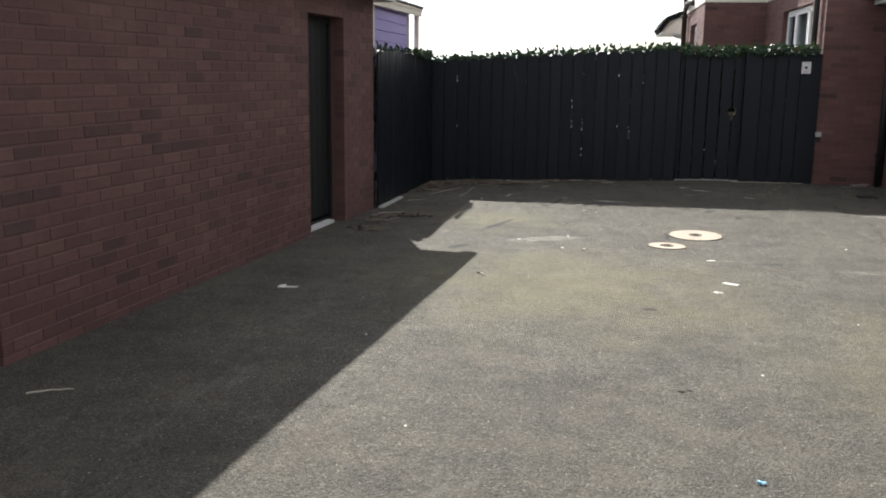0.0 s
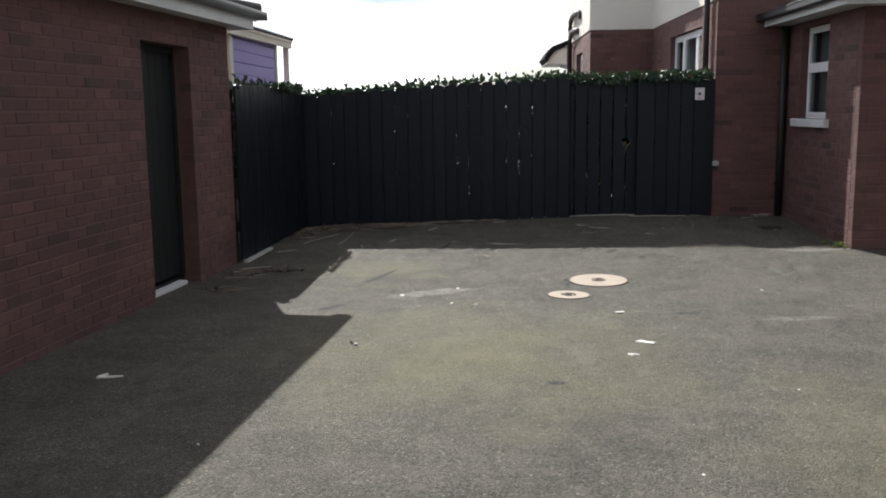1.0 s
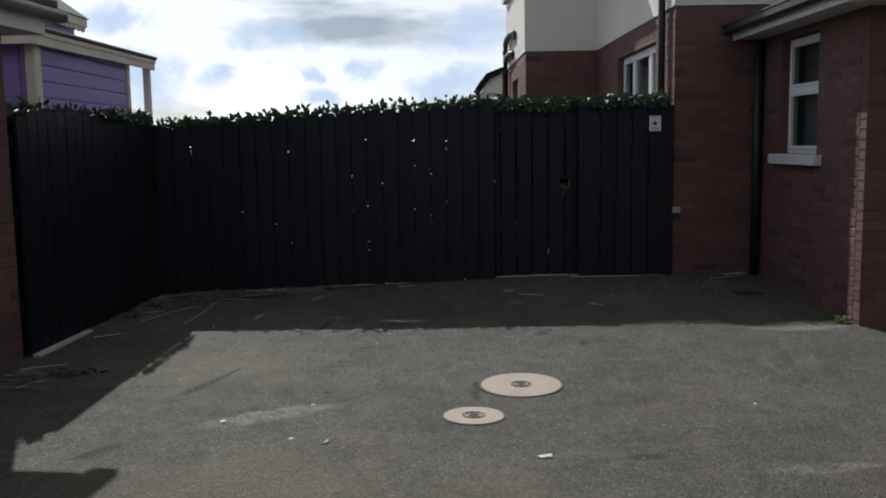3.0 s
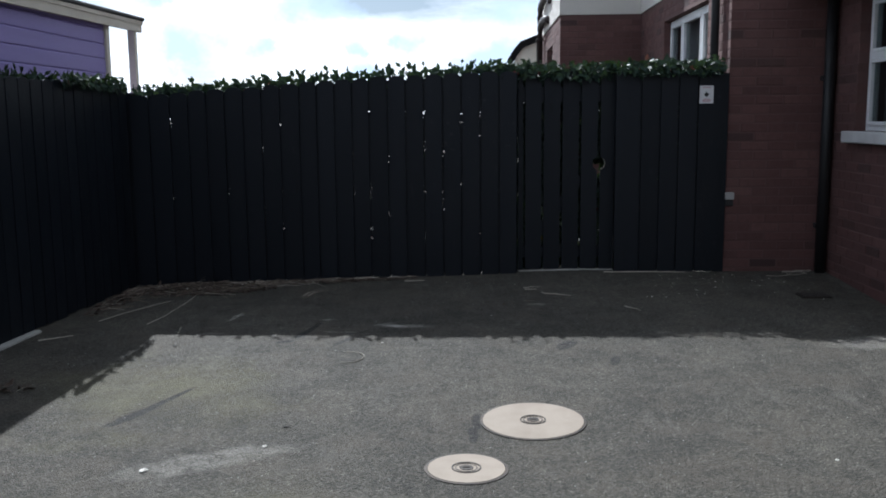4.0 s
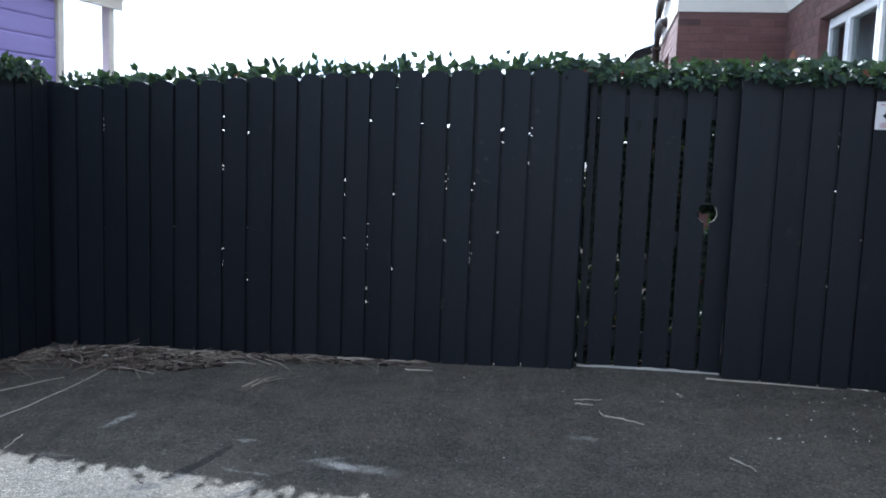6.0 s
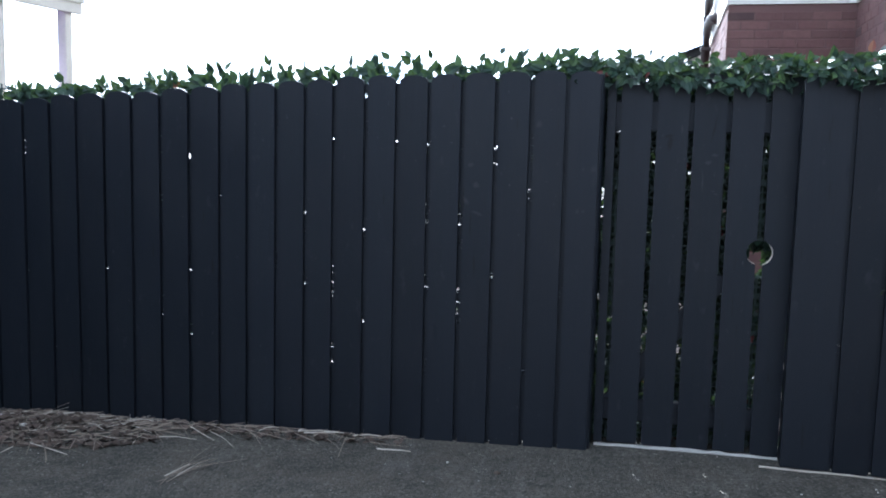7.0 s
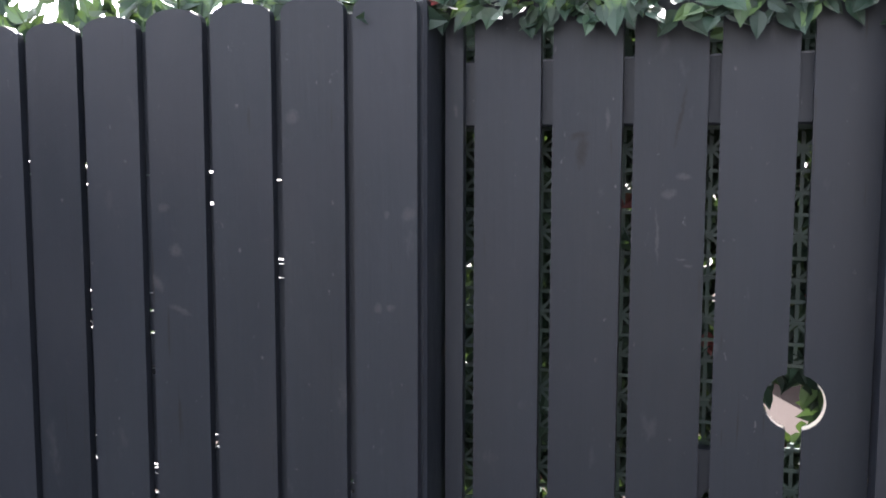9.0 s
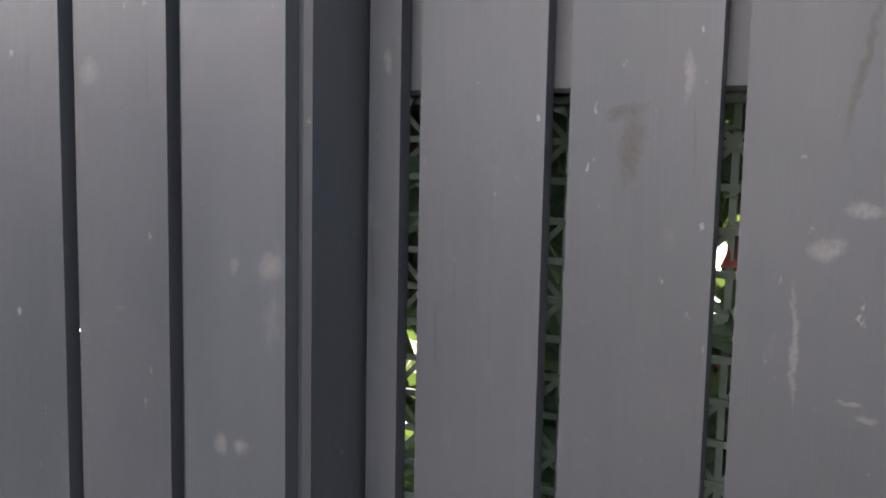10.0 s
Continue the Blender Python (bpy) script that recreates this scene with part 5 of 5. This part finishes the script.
# dry leaf heap in the corner
def litter_heap(name, label, cx, cy, rx, ry, high, count, seed, material, stalks, longest=0.30):
    r = random.Random(seed)
    heap = thing(name, (cx, cy, gz(cx, cy)), label, "leaf litter")
    verts, faces = [], []
    for _ in range(count):
        a, d = r.uniform(0, 2 * math.pi), math.sqrt(r.random())
        x, y = cx + rx * d * math.cos(a), cy + ry * d * math.sin(a)
        if y > FY - 0.01:
            continue
        z = gz(x, y) + 0.004 + r.random() * high * (1 - d)
        add_leaf(verts, faces, Vector((x, y, z)), Vector((r.gauss(0, 1), r.gauss(0, 1), r.gauss(0, 0.2))), Vector((r.gauss(0, 0.45), r.gauss(0, 0.45), 1)), r.uniform(0.02, 0.055))
    me = bpy.data.meshes.new("dead_leaves")
    me.from_pydata(verts, [], faces)
    me.materials.append(material)
    ob = new("dead_leaves", me)
    ob.parent, ob.matrix_parent_inverse = heap, Matrix.Translation(-heap.location)
    tagged(ob, kind="stuff")
    bars, pale = bmesh.new(), bmesh.new()
    for k in range(stalks):
        a, d = r.uniform(0, 2 * math.pi), math.sqrt(r.random())
        x, y, t = cx + rx * d * math.cos(a), cy + ry * d * math.sin(a), r.gauss(0.25, 0.9)
        long = r.uniform(0.02, longest)
        z = gz(x, y) + 0.008 + high * (1 - d) * r.random()
        y = min(y, FY - 0.03)
        y2 = min(y + long * math.sin(t), FY - 0.015)
        tube([(x, y, z), (x + long * 0.5 * math.cos(t), (y + y2) / 2, z + r.uniform(0, 0.012)), (x + long * math.cos(t), y2, z + r.uniform(-0.004, 0.01))], r.uniform(0.001, 0.0034) * min(1.0, longest / 0.3) ** 2, 4, bars if k % 6 < 5 else pale, 0.6)
    tagged(part("straw", bars, HAY if longest > 0.1 else STRAW, heap, "brown dry stalks"), kind="stuff")
    if pale.verts:
        tagged(part("straw", pale, STRAW, heap, "pale dry stalks"), kind="stuff")
    return heap


litter_heap("leaf_heap", "heap of dry leaves and stalks in the fence corner", -2.30, 12.2, 0.64, 0.25, 0.06, 1300, 3, LITTER, 230)
litter_heap("leaf_heap", "thin line of dry stalks along the fence foot", -1.25, 12.38, 0.75, 0.07, 0.02, 260, 4, LITTER, 80)
litter_heap("leaf_heap", "dry leaves gathered along the side fence", -2.82, 11.75, 0.12, 0.5, 0.02, 220, 8, LITTER, 40)
litter_heap("leaf_heap", "scatter of dry twigs by the brick corner", -2.9, 9.25, 0.16, 0.3, 0.02, 60, 5, LITTER, 26)
litter_heap("leaf_heap", "pale stalks and dead leaves beside the outbuilding door", -2.86, 8.62, 0.17, 0.14, 0.02, 50, 9, LITTER, 26, 0.22)
litter_heap("leaf_heap", "dark dead leaves lying in the shade near the brick corner", -2.58, 9.53, 0.2, 0.1, 0.015, 70, 10, LITTER, 14, 0.16)
litter_heap("leaf_heap", "small tuft of pale straw on the asphalt", 0.36, 11.45, 0.05, 0.03, 0.012, 3, 21, LITTER, 10, 0.07)
litter_heap("leaf_heap", "small tuft of pale straw near the fence foot", -0.06, 12.12, 0.08, 0.03, 0.008, 3, 22, LITTER, 7, 0.09)
litter_heap("leaf_heap", "few dark dead stalks on the asphalt", 0.21, 11.4, 0.04, 0.04, 0.008, 4, 23, LITTER, 4, 0.08)
r = random.Random(6)
bundle = thing("stalk_bundle", (-1.32, 11.85, gz(-1.32, 11.85)), "small bundle of dead brown stalks on the asphalt", "leaf litter")
for k in range(13):
    x, y, t, long = -1.335 + r.uniform(-0.03, 0.03), 11.66 + r.uniform(0, 0.16), radians(r.gauss(76, 15)), r.uniform(0.12, 0.36)
    z = gz(x, y) + 0.004 + 0.012 * r.random()
    part("stalk", tube([(x, y, z), (x + long * 0.5 * math.cos(t) + r.uniform(-0.01, 0.01), y + long * 0.5 * math.sin(t), z + 0.012), (x + long * math.cos(t), y + long * math.sin(t), z + r.uniform(0, 0.008))], r.uniform(0.001, 0.0024), 5, taper=0.6), HAY if k % 4 else STRAW, bundle)

# a loop of wire by the drainpipe
wire = bmesh.new()
r = random.Random(12)
pts = []
for k in range(34):
    a = k * 0.42
    x, y = 2.60 + 0.095 * math.cos(a) * (1 + 0.3 * math.sin(a * 0.37)) + 0.02 * math.sin(a * 0.21), 12.33 + 0.045 * math.sin(a + 0.5 * math.sin(a * 0.3))
    pts.append((x, y, gz(x, y) + 0.008 + 0.03 * abs(math.sin(a * 0.31))))
pts += [(2.52, 12.28, gz(2.5, 12.28) + 0.01), (2.43, 12.27, gz(2.43, 12.27) + 0.006), (2.36, 12.29, gz(2.36, 12.29) + 0.006)]
tube(pts, 0.0025, 5, wire)
single("wire_coil", wire, STRAW, "loose coil of pale wire by the brick corner", "wire")

# drain grate
drain = thing("drain_grate", (2.50, 11.63, gz(2.5, 11.63)), "small dark rectangular drain grate in the asphalt", "drain")
zz = gz(2.5, 11.63)
part("grate_frame", block(2.39, 2.61, 11.55, 11.71, zz - 0.02, zz + 0.008), IRON, drain)
for k in range(7):
    part("bar", block(2.40 + 0.03 * k, 2.412 + 0.03 * k, 11.56, 11.70, zz + 0.008, zz + 0.013), DARKBIT, drain)


def pebble(x, y, size, material, label, seed, name="pebble", flat=0.38):
    r = random.Random(seed)
    bm = bmesh.new()
    bmesh.ops.create_icosphere(bm, subdivisions=2, radius=size)
    sx, sy = r.uniform(0.7, 1.5), r.uniform(0.6, 1.0)
    turn = r.uniform(0, 3.1)
    for v in bm.verts:
        v.co *= 1 + 0.6 * noise.noise(1.6 * v.co / size + Vector((seed, 0, 0))) + r.uniform(-0.05, 0.05)
        v.co = Vector((v.co.x * sx, v.co.y * sy, max(v.co.z * flat, -size * 0.25)))
    bmesh.ops.transform(bm, matrix=pose(x, y, gz(x, y) + size * 0.2, 0, 0, math.degrees(turn)), verts=bm.verts)
    return single(name, bm, material, label, "pebble", "loose pebbles")


# white scraps and stones that can be told apart
for i, (x, y, s) in enumerate(((-1.372, 8.432, 0.022), (-0.939, 8.734, 0.02), (-0.97, 8.15, 0.012), (0.144, 4.886, 0.014),
                               (0.15, 6.65, 0.018), (-2.0, 5.2, 0.01), (-1.5, 3.9, 0.01), (0.9, 6.0, 0.01), (1.5, 8.6, 0.012), (0.3, 12.05, 0.01), (-0.25, 12.2, 0.01),
                               (1.75, 12.3, 0.009), (1.9, 12.1, 0.009), (1.62, 12.2, 0.009), (1.5, 12.3, 0.009), (1.85, 11.9, 0.01), (2.2, 11.95, 0.01), (2.0, 12.25, 0.008), (1.3, 11.6, 0.009),
                               (1.55, 12.05, 0.007), (2.1, 12.35, 0.008), (1.4, 11.95, 0.007), (2.35, 12.2, 0.008), (1.2, 12.2, 0.007), (-1.9, 11.2, 0.007), (-2.2, 11.3, 0.006), (-2.1, 11.0, 0.008), (-0.6, 10.45, 0.01), (0.1, 11.1, 0.008))):
    pebble(x, y, 0.7 * s, STONE, "small pale stone lying on the asphalt", i)
speck = random.Random(31)
for i in range(38):
    pebble(speck.uniform(1.25, 2.55), speck.uniform(11.5, 12.4), speck.uniform(0.003, 0.006), STONE, "tiny pale stone chip on the asphalt", 300 + i)
for i, (x, y, s) in enumerate(((-0.247, 4.59, 0.016), (-0.285, 4.57, 0.016), (1.5, 7.6, 0.012), (-1.263, 10.541, 0.016), (-1.35, 10.62, 0.012), (-1.9, 10.4, 0.018), (-0.9, 9.0, 0.014), (0.0, 9.7, 0.012), (0.95, 10.2, 0.014), (-1.05, 10.3, 0.014))):
    pebble(x, y, s, DARKBIT, "dark clod of dirt lying on the asphalt", 100 + i, "dirt_clod", 0.16)
def scrap(x, y, w, d, turn, material, label, seed):
    r = random.Random(seed)
    bm = bmesh.new()
    n = 9
    outline = [(w * math.cos(2 * math.pi * k / n) * r.uniform(0.7, 1.1), d * math.sin(2 * math.pi * k / n) * r.uniform(0.6, 1.1)) for k in range(n)]
    low = [bm.verts.new((p, q, 0.002)) for p, q in outline]
    top = [bm.verts.new((p * 0.97, q * 0.97, 0.005 + r.uniform(0, 0.008))) for p, q in outline]
    bm.faces.new(low[::-1])
    middle = bm.verts.new((0, 0, 0.012))
    for k in range(n):
        bm.faces.new((top[k], top[(k + 1) % n], middle))
        bm.faces.new((low[k], low[(k + 1) % n], top[(k + 1) % n], top[k]))
    bmesh.ops.transform(bm, matrix=pose(x, y, gz(x, y), 0, 0, turn), verts=bm.verts)
    return single("paper_scrap", bm, material, label, "litter", "scraps of litter")


scrap(0.254, 7.834, 0.04, 0.022, 10, PAPER, "small flat white scrap on the asphalt", 11)
scrap(0.16, 6.66, 0.04, 0.016, -15, PAPER, "small flat white scrap on the asphalt", 12)
scrap(0.289, 6.949, 0.075, 0.03, -20, PAPER, "crumpled white paper scrap on the asphalt", 1)
scrap(-2.82, 6.2, 0.075, 0.014, 14, PAPER, "torn pale scrap in the shade by the wall", 2)
scrap(-2.86, 6.23, 0.035, 0.010, 50, PAPER, "torn pale scrap in the shade by the wall", 3)
scrap(-0.084, 3.604, 0.018, 0.013, 0, BLUEPLASTIC, "scrap of pale blue plastic on the asphalt", 4)
scrap(-0.788, 8.079, 0.03, 0.008, 60, PAPER, "thin white scrap on the asphalt", 5)
litter_heap("leaf_heap", "few pale straws and dark twigs on the asphalt", -1.56, 6.93, 0.05, 0.04, 0.006, 1, 41, LITTER, 5, 0.07)
scrap(-1.53, 6.90, 0.022, 0.008, 150, PAPER, "thin white scrap on the asphalt", 6)
scrap(-2.42, 12.22, 0.03, 0.012, 0, PAPER, "white scrap among dry stalks", 7)

# weeds at the foot of the extension's corner
def weed(x, y, count, size, seed, label):
    r = random.Random(seed)
    verts, faces = [], []
    for _ in range(count):
        a = r.uniform(0, 2 * math.pi)
        p = Vector((x + r.gauss(0, size * 0.5), y + r.gauss(0, size * 0.5), gz(x, y) + r.uniform(0, size * 0.5)))
        add_leaf(verts, faces, p, Vector((math.cos(a), math.sin(a), r.uniform(0, 1.0))), Vector((r.gauss(0, 0.4), r.gauss(0, 0.4), 1)), r.uniform(0.02, 0.04))
    me = bpy.data.meshes.new("weed")
    me.from_pydata([v - Vector((x, y, gz(x, y))) for v in verts], [], faces)
    me.materials.append(MOSS)
    ob = new("weed", me)
    ob.location = (x, y, gz(x, y))
    return tagged(ob, label, "weed", "weeds", "stuff")


weed(2.83, 10.48, 60, 0.07, 1, "small green weed at the foot of the brick corner")
weed(2.75, 10.62, 16, 0.04, 2, "small green weed by the extension wall")

# loose grit, too small and many to tell apart
def grit(seed, count):
    r = random.Random(seed)
    verts, faces = [], []
    for _ in range(count):
        x, y = r.uniform(-3.0, 2.9), r.uniform(2.5, 12.4)
        s = r.uniform(0.002, 0.0045)
        k, z = len(verts), gz(x, y)
        a = r.uniform(0, 6.28)
        c, d = math.cos(a) * s, math.sin(a) * s
        verts += [(x + c, y + d, z), (x - d, y + c, z), (x - c, y - d, z), (x + d, y - c, z), (x, y, z + s)]
        faces += [(k, k + 1, k + 4), (k + 1, k + 2, k + 4), (k + 2, k + 3, k + 4), (k + 3, k, k + 4)]
    me = bpy.data.meshes.new("grit")
    me.from_pydata(verts, [], faces)
    me.materials.append(CONCRETE)
    tagged(new("grit", me), "fine pale grit scattered over the asphalt", "grit", kind="stuff")


grit(5, 1400)

lay_bricks()
